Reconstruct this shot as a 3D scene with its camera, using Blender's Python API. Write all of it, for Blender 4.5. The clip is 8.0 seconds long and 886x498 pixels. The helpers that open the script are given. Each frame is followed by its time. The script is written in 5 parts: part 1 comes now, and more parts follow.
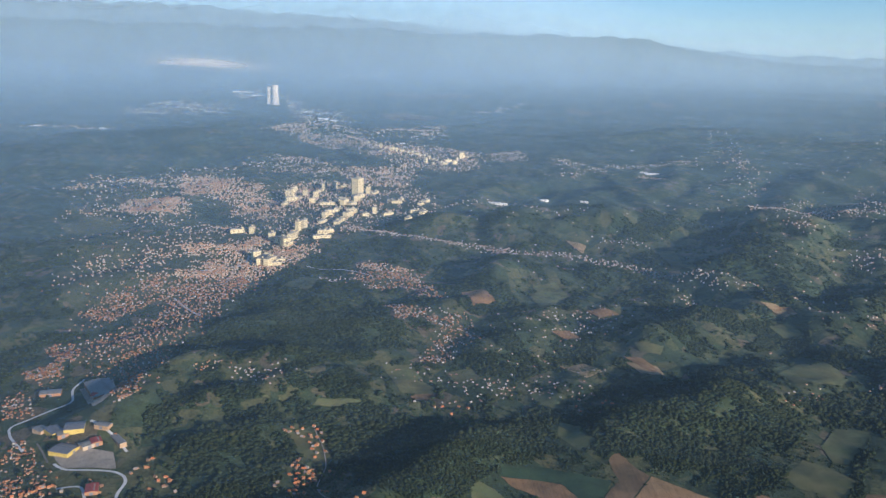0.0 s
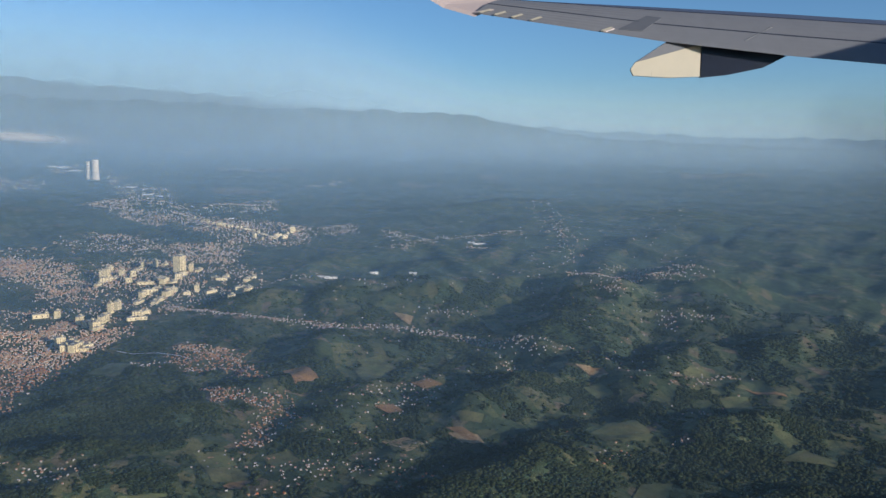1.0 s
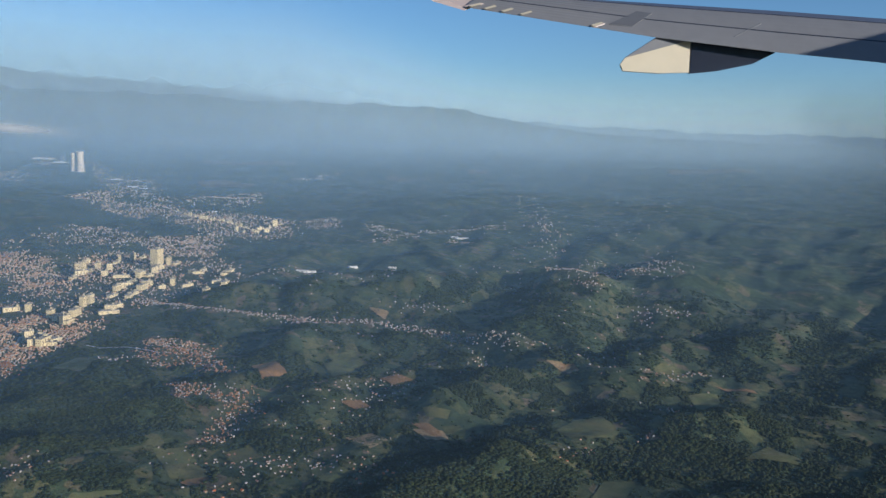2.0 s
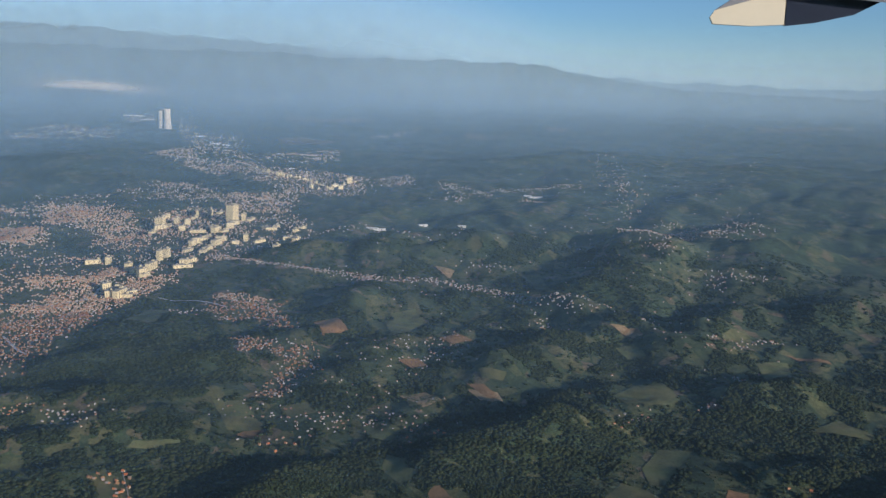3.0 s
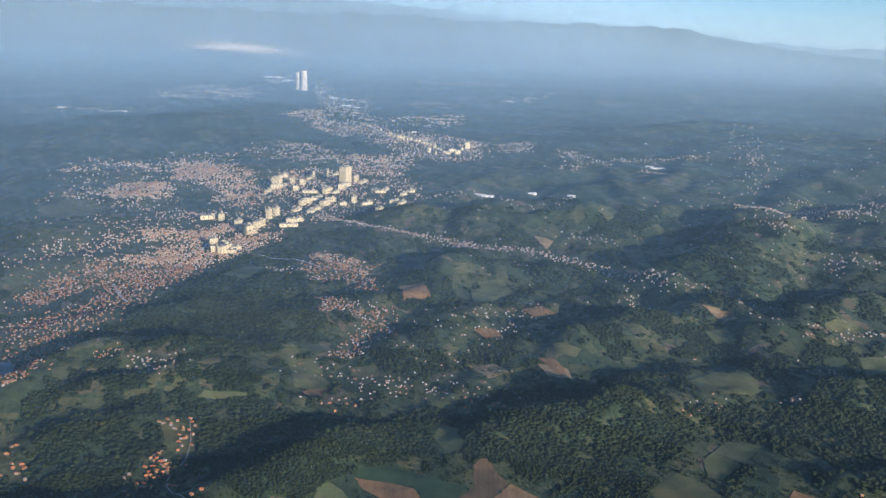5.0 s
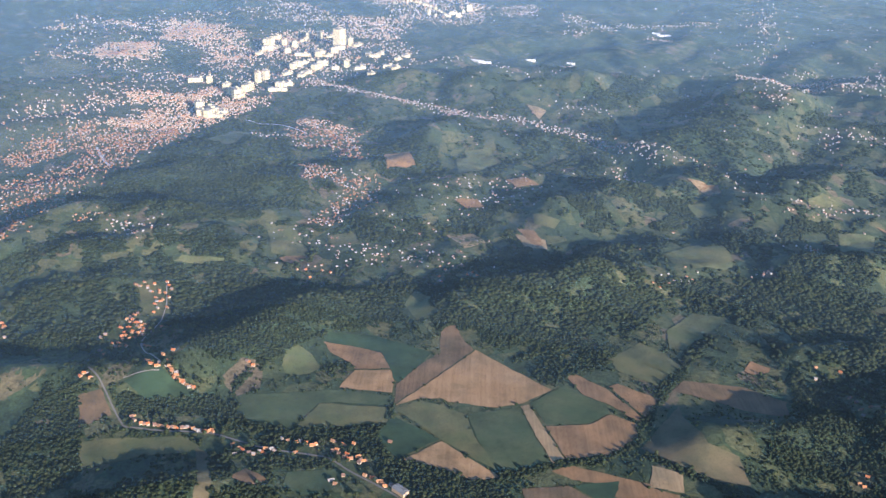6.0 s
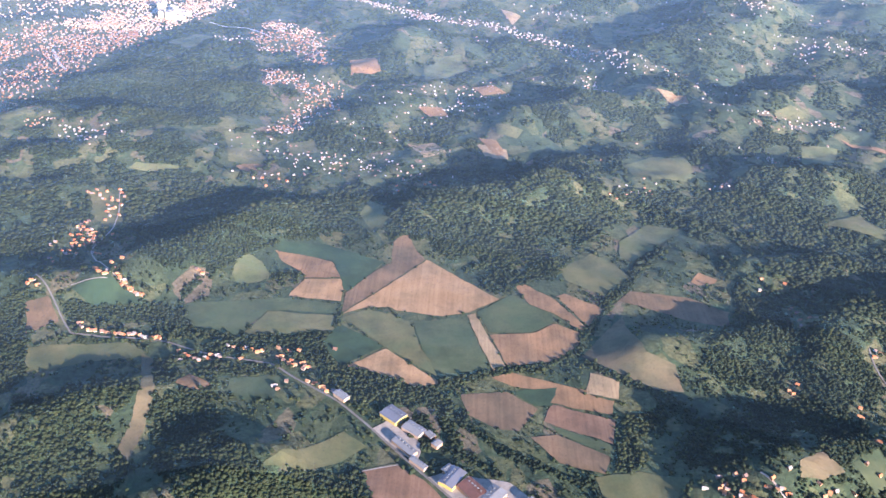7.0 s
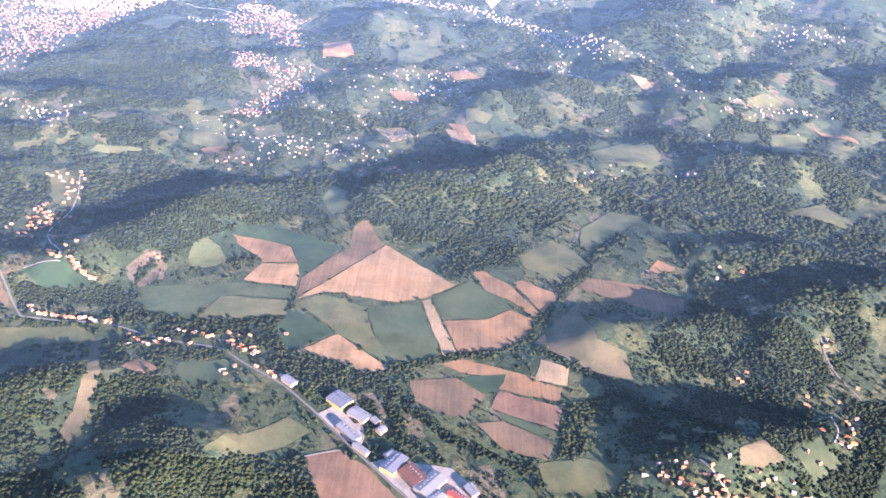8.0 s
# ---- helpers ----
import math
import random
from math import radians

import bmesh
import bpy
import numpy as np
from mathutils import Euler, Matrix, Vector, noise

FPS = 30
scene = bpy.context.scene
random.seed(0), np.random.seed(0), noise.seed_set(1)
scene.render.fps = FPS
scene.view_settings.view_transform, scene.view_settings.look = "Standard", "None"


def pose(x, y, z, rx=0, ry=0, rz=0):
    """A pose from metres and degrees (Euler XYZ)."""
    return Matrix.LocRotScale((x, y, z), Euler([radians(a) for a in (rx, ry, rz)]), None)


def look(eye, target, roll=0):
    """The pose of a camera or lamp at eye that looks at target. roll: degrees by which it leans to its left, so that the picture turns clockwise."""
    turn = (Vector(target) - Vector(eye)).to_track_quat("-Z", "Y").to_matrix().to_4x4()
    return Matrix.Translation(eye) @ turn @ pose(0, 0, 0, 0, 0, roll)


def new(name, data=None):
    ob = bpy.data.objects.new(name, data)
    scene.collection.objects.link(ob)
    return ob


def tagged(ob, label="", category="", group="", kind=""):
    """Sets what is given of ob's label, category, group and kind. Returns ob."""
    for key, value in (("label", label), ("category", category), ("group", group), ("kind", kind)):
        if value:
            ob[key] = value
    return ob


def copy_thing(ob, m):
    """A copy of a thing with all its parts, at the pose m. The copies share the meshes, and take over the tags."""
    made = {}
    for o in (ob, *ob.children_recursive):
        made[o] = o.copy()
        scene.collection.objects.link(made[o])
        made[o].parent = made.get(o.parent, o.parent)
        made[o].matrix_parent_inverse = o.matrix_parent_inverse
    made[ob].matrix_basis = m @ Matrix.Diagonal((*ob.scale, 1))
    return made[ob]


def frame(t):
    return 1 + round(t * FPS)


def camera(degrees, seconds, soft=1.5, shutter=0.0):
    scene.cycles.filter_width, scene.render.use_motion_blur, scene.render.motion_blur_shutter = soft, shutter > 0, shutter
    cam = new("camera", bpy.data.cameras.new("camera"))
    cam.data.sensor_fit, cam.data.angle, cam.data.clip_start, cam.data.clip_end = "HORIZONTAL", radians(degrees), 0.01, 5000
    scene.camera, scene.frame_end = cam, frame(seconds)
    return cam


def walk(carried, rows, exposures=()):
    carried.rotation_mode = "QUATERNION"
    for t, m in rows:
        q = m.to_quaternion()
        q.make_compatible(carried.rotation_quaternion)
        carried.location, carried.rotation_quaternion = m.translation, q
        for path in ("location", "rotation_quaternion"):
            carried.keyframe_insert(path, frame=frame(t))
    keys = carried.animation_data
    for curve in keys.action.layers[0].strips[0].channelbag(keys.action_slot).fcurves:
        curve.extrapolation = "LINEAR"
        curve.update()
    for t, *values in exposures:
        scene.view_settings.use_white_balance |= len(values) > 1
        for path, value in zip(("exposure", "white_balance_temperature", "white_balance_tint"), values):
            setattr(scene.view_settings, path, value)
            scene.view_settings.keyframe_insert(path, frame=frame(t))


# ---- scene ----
cam = camera(57.5, 8.0, soft=1.5)
PATH = [
    (0, (2.815, 0.053, 131.108), (2.855, 2.005, 130.672), 1.3),
    (0.5, (8.069, -0.713, 131.676), (8.368, 1.237, 131.346), 1.2),
    (1, (13.798, 0.395, 131.998), (14.227, 2.332, 131.746), 1.3),
    (1.5, (19.452, 0.701, 132.287), (19.907, 2.631, 132.026), 1.7),
    (2.8, (34.414, 2.861, 132.709), (34.807, 4.802, 132.431), 1.6),
    (3, (36.384, 3.815, 132.935), (36.642, 5.763, 132.561), 1.6),
    (3.5, (42.248, 5.087, 133.156), (42.252, 7.028, 132.673), 1.5),
    (4, (48.09, 5.421, 133.384), (48.046, 7.371, 132.943), 1.9),
    (4.2, (50.175, 5.331, 133.783), (50.125, 7.284, 133.353), 2.1),
    (5.3, (66.26, 6.844, 135.309), (66.19, 8.771, 134.78), 2.2),
    (5.5, (68.486, 6.864, 135.495), (68.417, 8.77, 134.892), 2.5),
    (6, (74.22, 8.342, 136.055), (74.158, 10.183, 135.276), 3.1),
    (6.5, (80.191, 9.066, 136.616), (80.145, 10.856, 135.725), 3.6),
    (7, (85.814, 9.361, 136.998), (85.801, 11.104, 136.019), 4.2),
    (7.5, (91.247, 10.009, 137.575), (91.251, 11.722, 136.541), 4.6),
    (8, (97.187, 10.405, 138.05), (97.194, 12.13, 137.038), 5.0),
]
EXPOSURES = [(0.0, 0.6, 5600, 12), (0.5, 0.2, 5650, 11), (1.5, 0.24, 5550, 9), (3.0, 0.2, 5650, 11), (3.5, 0.74, 5580, 12), (4.2, 0.7, 5580, 12),
             (5.5, 0.64, 5500, 14), (6.0, 1.46, 5550, 17), (6.5, 1.88, 5550, 22), (7.0, 2.24, 5530, 28), (7.5, 2.5, 5550, 33), (8.0, 2.76, 5600, 38)]
walk(cam, [(t, look(eye, target, roll)) for t, eye, target, roll in PATH], EXPOSURES)
scene.cycles.transparent_max_bounces = 64

# ---- world and sun ----
SUN_HIGH, SUN_TURN = 12.0, 140.0  # degrees above the horizon; degrees from straight ahead to the right
world = bpy.data.worlds.new("sky")
scene.world = world
world.use_nodes = True
sky = world.node_tree.nodes.new("ShaderNodeTexSky")
sky.sky_type, sky.sun_disc = "NISHITA", False
sky.sun_elevation, sky.sun_rotation = radians(SUN_HIGH), radians(SUN_TURN)
sky.altitude, sky.air_density, sky.dust_density, sky.ozone_density = 800, 1.0, 0.5, 3.5
world.node_tree.nodes["Background"].inputs["Strength"].default_value = 0.10
world.node_tree.links.new(sky.outputs["Color"], world.node_tree.nodes["Background"].inputs["Color"])

sun = new("sun", bpy.data.lights.new("sun", "SUN"))
sun.data.energy, sun.data.angle, sun.data.color = 5.0, radians(0.53), (1.0, 0.86, 0.68)
toward = Vector((math.sin(radians(SUN_TURN)) * math.cos(radians(SUN_HIGH)), math.cos(radians(SUN_TURN)) * math.cos(radians(SUN_HIGH)), math.sin(radians(SUN_HIGH))))
sun.matrix_basis = look(Vector((50, -60, 220)), Vector((50, -60, 220)) - toward)

# ---- materials ----


class Nodes:
    """Short hand for building one node material."""

    def __init__(self, name, rough=0.9, metal=0.0):
        self.mat = bpy.data.materials.new(name)
        self.mat.use_nodes = True
        self.tree = self.mat.node_tree
        self.bsdf = self.tree.nodes["Principled BSDF"]
        self.bsdf.inputs["Roughness"].default_value = rough
        self.bsdf.inputs["Metallic"].default_value = metal
        self.bsdf.inputs["Specular IOR Level"].default_value = 0.25
        self.place = self.tree.nodes.new("ShaderNodeNewGeometry").outputs["Position"]

    def link(self, a, b):
        self.tree.links.new(a, b)

    def noise(self, size, detail=3.0, rough=0.55, vector=None):
        n = self.tree.nodes.new("ShaderNodeTexNoise")
        n.inputs["Scale"].default_value, n.inputs["Detail"].default_value, n.inputs["Roughness"].default_value = 1.0 / size, detail, rough
        self.link(vector or self.place, n.inputs["Vector"])
        return n.outputs["Fac"]

    def cells(self, size, vector=None, out="Color"):
        n = self.tree.nodes.new("ShaderNodeTexVoronoi")
        n.inputs["Scale"].default_value = 1.0 / size
        self.link(vector or self.place, n.inputs["Vector"])
        return n.outputs[out]

    def ramp(self, fac, *stops):
        n = self.tree.nodes.new("ShaderNodeValToRGB")
        e = n.color_ramp.elements
        while len(e) < len(stops):
            e.new(0.5)
        for k, (p, c) in zip(e, stops):
            k.position, k.color = p, (*c, 1) if len(c) == 3 else c
        self.link(fac, n.inputs["Fac"])
        return n.outputs["Color"]

    def mix(self, fac, a, b, kind="MIX"):
        n = self.tree.nodes.new("ShaderNodeMix")
        n.data_type, n.blend_type = "RGBA", kind
        for s, v in ((n.inputs[0], fac), (n.inputs[6], a), (n.inputs[7], b)):
            if isinstance(v, (int, float)):
                s.default_value = v
            elif isinstance(v, tuple):
                s.default_value = (*v, 1)
            else:
                self.link(v, s)
        return n.outputs[2]

    def bump(self, fac, deep, strength=0.6):
        n = self.tree.nodes.new("ShaderNodeBump")
        n.inputs["Distance"].default_value, n.inputs["Strength"].default_value = deep, strength
        self.link(fac, n.inputs["Height"])
        self.link(n.outputs["Normal"], self.bsdf.inputs["Normal"])

    def random(self, island=False):
        if island:
            return self.tree.nodes.new("ShaderNodeNewGeometry").outputs["Random Per Island"]
        return self.tree.nodes.new("ShaderNodeObjectInfo").outputs["Random"]

    def done(self, colour):
        if isinstance(colour, tuple):
            self.bsdf.inputs["Base Color"].default_value = (*colour, 1)
        else:
            self.link(colour, self.bsdf.inputs["Base Color"])
        return self.mat


def ground_material():
    n = Nodes("grass_and_wood_floor")
    cover = n.tree.nodes.new("ShaderNodeAttribute")
    cover.attribute_name = "cover"
    flat = n.tree.nodes.new("ShaderNodeMapping")
    flat.inputs["Rotation"].default_value, flat.inputs["Scale"].default_value = (0, 0, radians(24)), (1.0, 0.62, 0.0)
    wavy = n.tree.nodes.new("ShaderNodeTexNoise")
    wavy.inputs["Scale"].default_value, wavy.inputs["Detail"].default_value = 0.16, 2
    n.link(n.place, wavy.inputs["Vector"])
    bent = n.mix(0.9, n.place, wavy.outputs["Color"], "LINEAR_LIGHT")
    n.link(bent, flat.inputs["Vector"])
    plots = flat.outputs["Vector"]
    patch = n.ramp(n.cells(8.5, plots), (0.12, (0.034, 0.055, 0.025)), (0.32, (0.060, 0.083, 0.034)), (0.5, (0.112, 0.118, 0.044)), (0.62, (0.165, 0.142, 0.055)), (0.74, (0.118, 0.122, 0.044)), (0.86, (0.22, 0.150, 0.088)))
    soft = n.ramp(n.noise(30.0, 5), (0.35, (0.036, 0.060, 0.029)), (0.65, (0.092, 0.098, 0.046)))
    meadow = n.mix(0.3, patch, soft)
    meadow = n.mix(n.ramp(n.noise(4.5, 6, 0.7), (0.46, (0, 0, 0)), (0.62, (1, 1, 1))), meadow, n.mix(1.0, meadow, (0.66, 0.70, 0.70), "MULTIPLY"))
    meadow = n.mix(n.ramp(n.noise(1.1, 5, 0.7), (0.4, (0, 0, 0)), (0.62, (1, 1, 1))), meadow, n.mix(1.0, meadow, (0.58, 0.60, 0.58), "MULTIPLY"))
    tops = n.ramp(n.noise(1.1, 5, 0.72), (0.32, (0.016, 0.027, 0.015)), (0.52, (0.032, 0.050, 0.024)), (0.72, (0.054, 0.075, 0.034)))
    tops = n.mix(n.ramp(n.noise(6.5, 4, 0.65), (0.38, (0, 0, 0)), (0.62, (1, 1, 1))), n.mix(1.0, tops, (0.70, 0.72, 0.74), "MULTIPLY"), n.mix(1.0, tops, (1.35, 1.3, 1.2), "MULTIPLY"))
    wood = n.mix(n.noise(45.0, 4), tops, n.mix(1.0, tops, (1.4, 1.35, 1.1), "MULTIPLY"))
    edge = n.tree.nodes.new("ShaderNodeTexVoronoi")
    edge.feature = "DISTANCE_TO_EDGE"
    edge.inputs["Scale"].default_value = 1 / 8.5
    n.link(plots, edge.inputs["Vector"])
    rows = n.mix(1.0, n.ramp(edge.outputs["Distance"], (0.03, (1, 1, 1)), (0.06, (0, 0, 0))), n.ramp(n.noise(9.0, 3), (0.45, (0, 0, 0)), (0.55, (1, 1, 1))), "MULTIPLY")
    ragged = n.mix(0.45, cover.outputs["Fac"], n.noise(2.6, 4, 0.65), "OVERLAY")
    wooded = n.mix(1.0, n.ramp(ragged, (0.40, (0, 0, 0)), (0.52, (1, 1, 1))), rows, "LIGHTEN")
    n.bump(n.noise(1.7, 5, 0.7), 0.55, 0.85)
    built = n.tree.nodes.new("ShaderNodeAttribute")
    built.attribute_name = "built"
    streets = n.ramp(n.noise(2.0, 4, 0.7), (0.40, (0.045, 0.060, 0.028)), (0.55, (0.085, 0.088, 0.048)), (0.70, (0.22, 0.17, 0.12)))
    return n.done(n.mix(built.outputs["Fac"], n.mix(wooded, meadow, wood), streets))


def field_material(name, a, b, furrow=0.0, turn=0.0, size=9.0):
    n = Nodes(name)
    colour = n.mix(n.ramp(n.noise(size, 5), (0.35, (0, 0, 0)), (0.65, (1, 1, 1))), a, b)
    colour = n.mix(n.ramp(n.noise(0.7, 4, 0.7), (0.3, (0, 0, 0)), (0.8, (1, 1, 1))), colour, n.mix(1.0, colour, (0.72, 0.74, 0.74), "MULTIPLY"))
    colour = n.mix(n.ramp(n.noise(13.0, 5, 0.65), (0.44, (0, 0, 0)), (0.66, (1, 1, 1))), colour, n.mix(1.0, colour, (0.60, 0.64, 0.66), "MULTIPLY"))
    if furrow:
        m = n.tree.nodes.new("ShaderNodeMapping")
        m.inputs["Rotation"].default_value = (0, 0, radians(turn))
        m.inputs["Scale"].default_value = (1 / furrow, 0.015, 0.0)
        n.link(n.place, m.inputs["Vector"])
        lines = n.noise(1.0, 2, 0.5, m.outputs["Vector"])
        colour = n.mix(n.ramp(lines, (0.4, (0, 0, 0)), (0.62, (1, 1, 1))), colour, n.mix(1.0, colour, (0.84, 0.83, 0.82), "MULTIPLY"))
    n.bump(n.noise(0.5, 4), 0.06, 0.5)
    return n.done(colour)


def leaf_material():
    n = Nodes("leaves", 0.8)
    tone = n.ramp(n.random(island=True), (0.0, (0.054, 0.076, 0.040)), (0.5, (0.064, 0.088, 0.044)), (0.85, (0.074, 0.097, 0.046)), (1.0, (0.092, 0.106, 0.050)))
    area = n.mix(n.ramp(n.noise(40.0, 3), (0.4, (0, 0, 0)), (0.6, (1, 1, 1))), tone, n.mix(1.0, tone, (1.35, 1.25, 1.1), "MULTIPLY"))
    area = n.mix(n.ramp(n.noise(5.0, 4), (0.42, (0, 0, 0)), (0.6, (1, 1, 1))), n.mix(1.0, area, (0.85, 0.86, 0.88), "MULTIPLY"), n.mix(1.0, area, (1.15, 1.12, 1.05), "MULTIPLY"))
    n.bump(n.noise(0.35, 4, 0.7), 0.08, 0.5)
    colour = n.mix(n.noise(0.5, 3), area, n.mix(1.0, area, (0.72, 0.73, 0.72), "MULTIPLY"))
    thin, both = n.tree.nodes.new("ShaderNodeBsdfTranslucent"), n.tree.nodes.new("ShaderNodeMixShader")
    both.inputs[0].default_value = 0.7
    n.link(n.mix(1.0, colour, (1.2, 1.3, 1.0), "MULTIPLY"), thin.inputs["Color"])
    n.link(n.bsdf.outputs[0], both.inputs[1])
    n.link(thin.outputs[0], both.inputs[2])
    n.link(both.outputs[0], n.tree.nodes["Material Output"].inputs["Surface"])
    return n.done(colour)


def roof_material(island):
    n = Nodes("roof_tiles_joined" if island else "roof_tiles", 0.85)
    tone = n.ramp(n.random(island), *((q, c) for q, c in ((0.0, (0.42, 0.13, 0.046)), (0.35, (0.48, 0.19, 0.070)), (0.6, (0.42, 0.21, 0.09)), (0.78, (0.17, 0.10, 0.070)), (0.92, (0.30, 0.26, 0.22)))))
    return n.done(n.mix(n.noise(0.5, 4), tone, n.mix(1.0, tone, (0.72, 0.72, 0.74), "MULTIPLY")))


def plaster_material(island):
    n = Nodes("plaster_joined" if island else "plaster", 0.9)
    tone = n.ramp(n.random(island), (0.0, (0.44, 0.31, 0.19)), (0.3, (0.38, 0.23, 0.12)), (0.55, (0.52, 0.43, 0.31)), (0.75, (0.35, 0.18, 0.09)))
    return n.done(n.mix(n.noise(0.8, 4), tone, n.mix(1.0, tone, (0.8, 0.79, 0.76), "MULTIPLY")))


def pale_material(name, a, b):
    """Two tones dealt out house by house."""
    n = Nodes(name, 0.9)
    tone = n.mix(n.ramp(n.random(True), (0.45, (0, 0, 0)), (0.6, (1, 1, 1))), a, b)
    return n.done(n.mix(n.noise(0.6, 4), tone, n.mix(1.0, tone, (0.8, 0.8, 0.8), "MULTIPLY")))


def plain_material(name, colour, rough=0.8, metal=0.0, size=3.0, wear=0.75):
    n = Nodes(name, rough, metal)
    dull = tuple(c * wear for c in colour)
    return n.done(n.mix(n.ramp(n.noise(size, 5, 0.65), (0.35, (0, 0, 0)), (0.7, (1, 1, 1))), colour, dull))


GROUND = ground_material()
EARTHS = {
    "tan": field_material("pale_ploughed_earth", (0.40, 0.225, 0.095), (0.46, 0.27, 0.12), 1.1, 62),
    "rose": field_material("rosy_ploughed_earth", (0.35, 0.188, 0.078), (0.25, 0.145, 0.066), 0.8, 35),
    "earth": field_material("reddish_earth", (0.23, 0.125, 0.064), (0.28, 0.155, 0.082), 0.9, -20),
    "brown": field_material("grey_brown_earth", (0.23, 0.138, 0.068), (0.165, 0.112, 0.056), 1.0, 50),
    "straw": field_material("straw_stubble", (0.46, 0.30, 0.145), (0.36, 0.245, 0.12), 0.6, -30),
    "fallow": field_material("fallow_grass", (0.18, 0.130, 0.064), (0.125, 0.108, 0.05)),
    "olive": field_material("dry_meadow_grass", (0.165, 0.142, 0.055), (0.105, 0.112, 0.042)),
    "green": field_material("green_crop", (0.060, 0.084, 0.033), (0.095, 0.106, 0.043)),
    "deep": field_material("deep_green_crop", (0.036, 0.066, 0.030), (0.054, 0.083, 0.034)),
    "lime": field_material("pale_meadow_grass", (0.115, 0.13, 0.048), (0.15, 0.14, 0.058)),
}
LEAVES = leaf_material()
BARK = plain_material("bark", (0.10, 0.075, 0.05))
ROOF, ROOFS = roof_material(False), roof_material(True)
PLASTER, PLASTERS = plaster_material(False), plaster_material(True)
CREAM_PLASTER, TOWN_ROOFS = pale_material("cream_plaster", (0.54, 0.42, 0.28), (0.68, 0.58, 0.45)), pale_material("weathered_tiles", (0.58, 0.24, 0.10), (0.52, 0.31, 0.17))
LIMEWASH, OLD_ROOFS = pale_material("limewashed_plaster", (0.40, 0.33, 0.25), (0.56, 0.49, 0.39)), pale_material("mixed_old_roofs", (0.42, 0.20, 0.115), (0.48, 0.42, 0.37))
CONCRETE = plain_material("cream_concrete", (0.68, 0.55, 0.31), 0.9, 0.0, 6.0, 0.85)
TAR = plain_material("roofing_felt", (0.30, 0.27, 0.22), 0.9, 0.0, 4.0)
SHADED = plain_material("brown_loggia_panels", (0.30, 0.23, 0.15), 0.9, 0.0, 2.0)
GLASS = plain_material("dark_window_glass", (0.05, 0.06, 0.07), 0.3)
ASPHALT = plain_material("worn_asphalt", (0.17, 0.148, 0.12), 0.9, 0.0, 2.0)
PALE_ROAD = plain_material("pale_concrete_road", (0.58, 0.55, 0.50), 0.9, 0.0, 3.0, 0.85)
GRAVEL = plain_material("pale_gravel", (0.36, 0.30, 0.23), 0.95, 0.0, 2.0, 0.6)
SHEET = {
    "grey": plain_material("grey_sheet_roof", (0.155, 0.155, 0.165), 0.5, 0.0, 2.0, 0.85),
    "white": plain_material("white_sheet_roof", (0.22, 0.21, 0.19), 0.6, 0.0, 2.0, 0.85),
    "brown": plain_material("rusty_sheet_roof", (0.16, 0.07, 0.045), 0.8, 0.0, 1.2, 0.7),
    "red": plain_material("red_sheet_roof", (0.34, 0.07, 0.05), 0.6, 0.0, 2.0),
    "pale": plain_material("pale_sheet_roof", (0.62, 0.58, 0.52), 0.6, 0.0, 6.0, 0.85),
    "yellow": plain_material("yellow_cladding", (0.50, 0.36, 0.09), 0.6, 0.0, 2.0, 0.9),
}
TOWER = plain_material("pale_tower_concrete", (0.60, 0.52, 0.42), 0.9, 0.0, 9.0, 0.9)
WING = plain_material("grey_wing_paint", (0.17, 0.172, 0.182), 0.45, 0.0, 90.0, 0.92)
WING_EDGE = plain_material("bare_metal_slat", (0.12, 0.14, 0.19), 0.35, 0.3, 90.0, 0.9)
WING_DARK = plain_material("dark_grey_spoiler", (0.11, 0.115, 0.13), 0.5, 0.0, 60.0, 0.9)
CREAM = plain_material("cream_fairing_paint", (0.46, 0.41, 0.31), 0.5, 0.0, 60.0, 0.95)
# navy paints the shade on the fairing's front; the dark wing seams share it
SHADE_AND_SEAM = plain_material("fairing_shade_and_seams", (0.020, 0.026, 0.045), 0.4, 0.0, 60.0, 0.8)
WHITE = plain_material("white_tip_paint", (0.40, 0.33, 0.31), 0.4, 0.0, 60.0, 0.95)


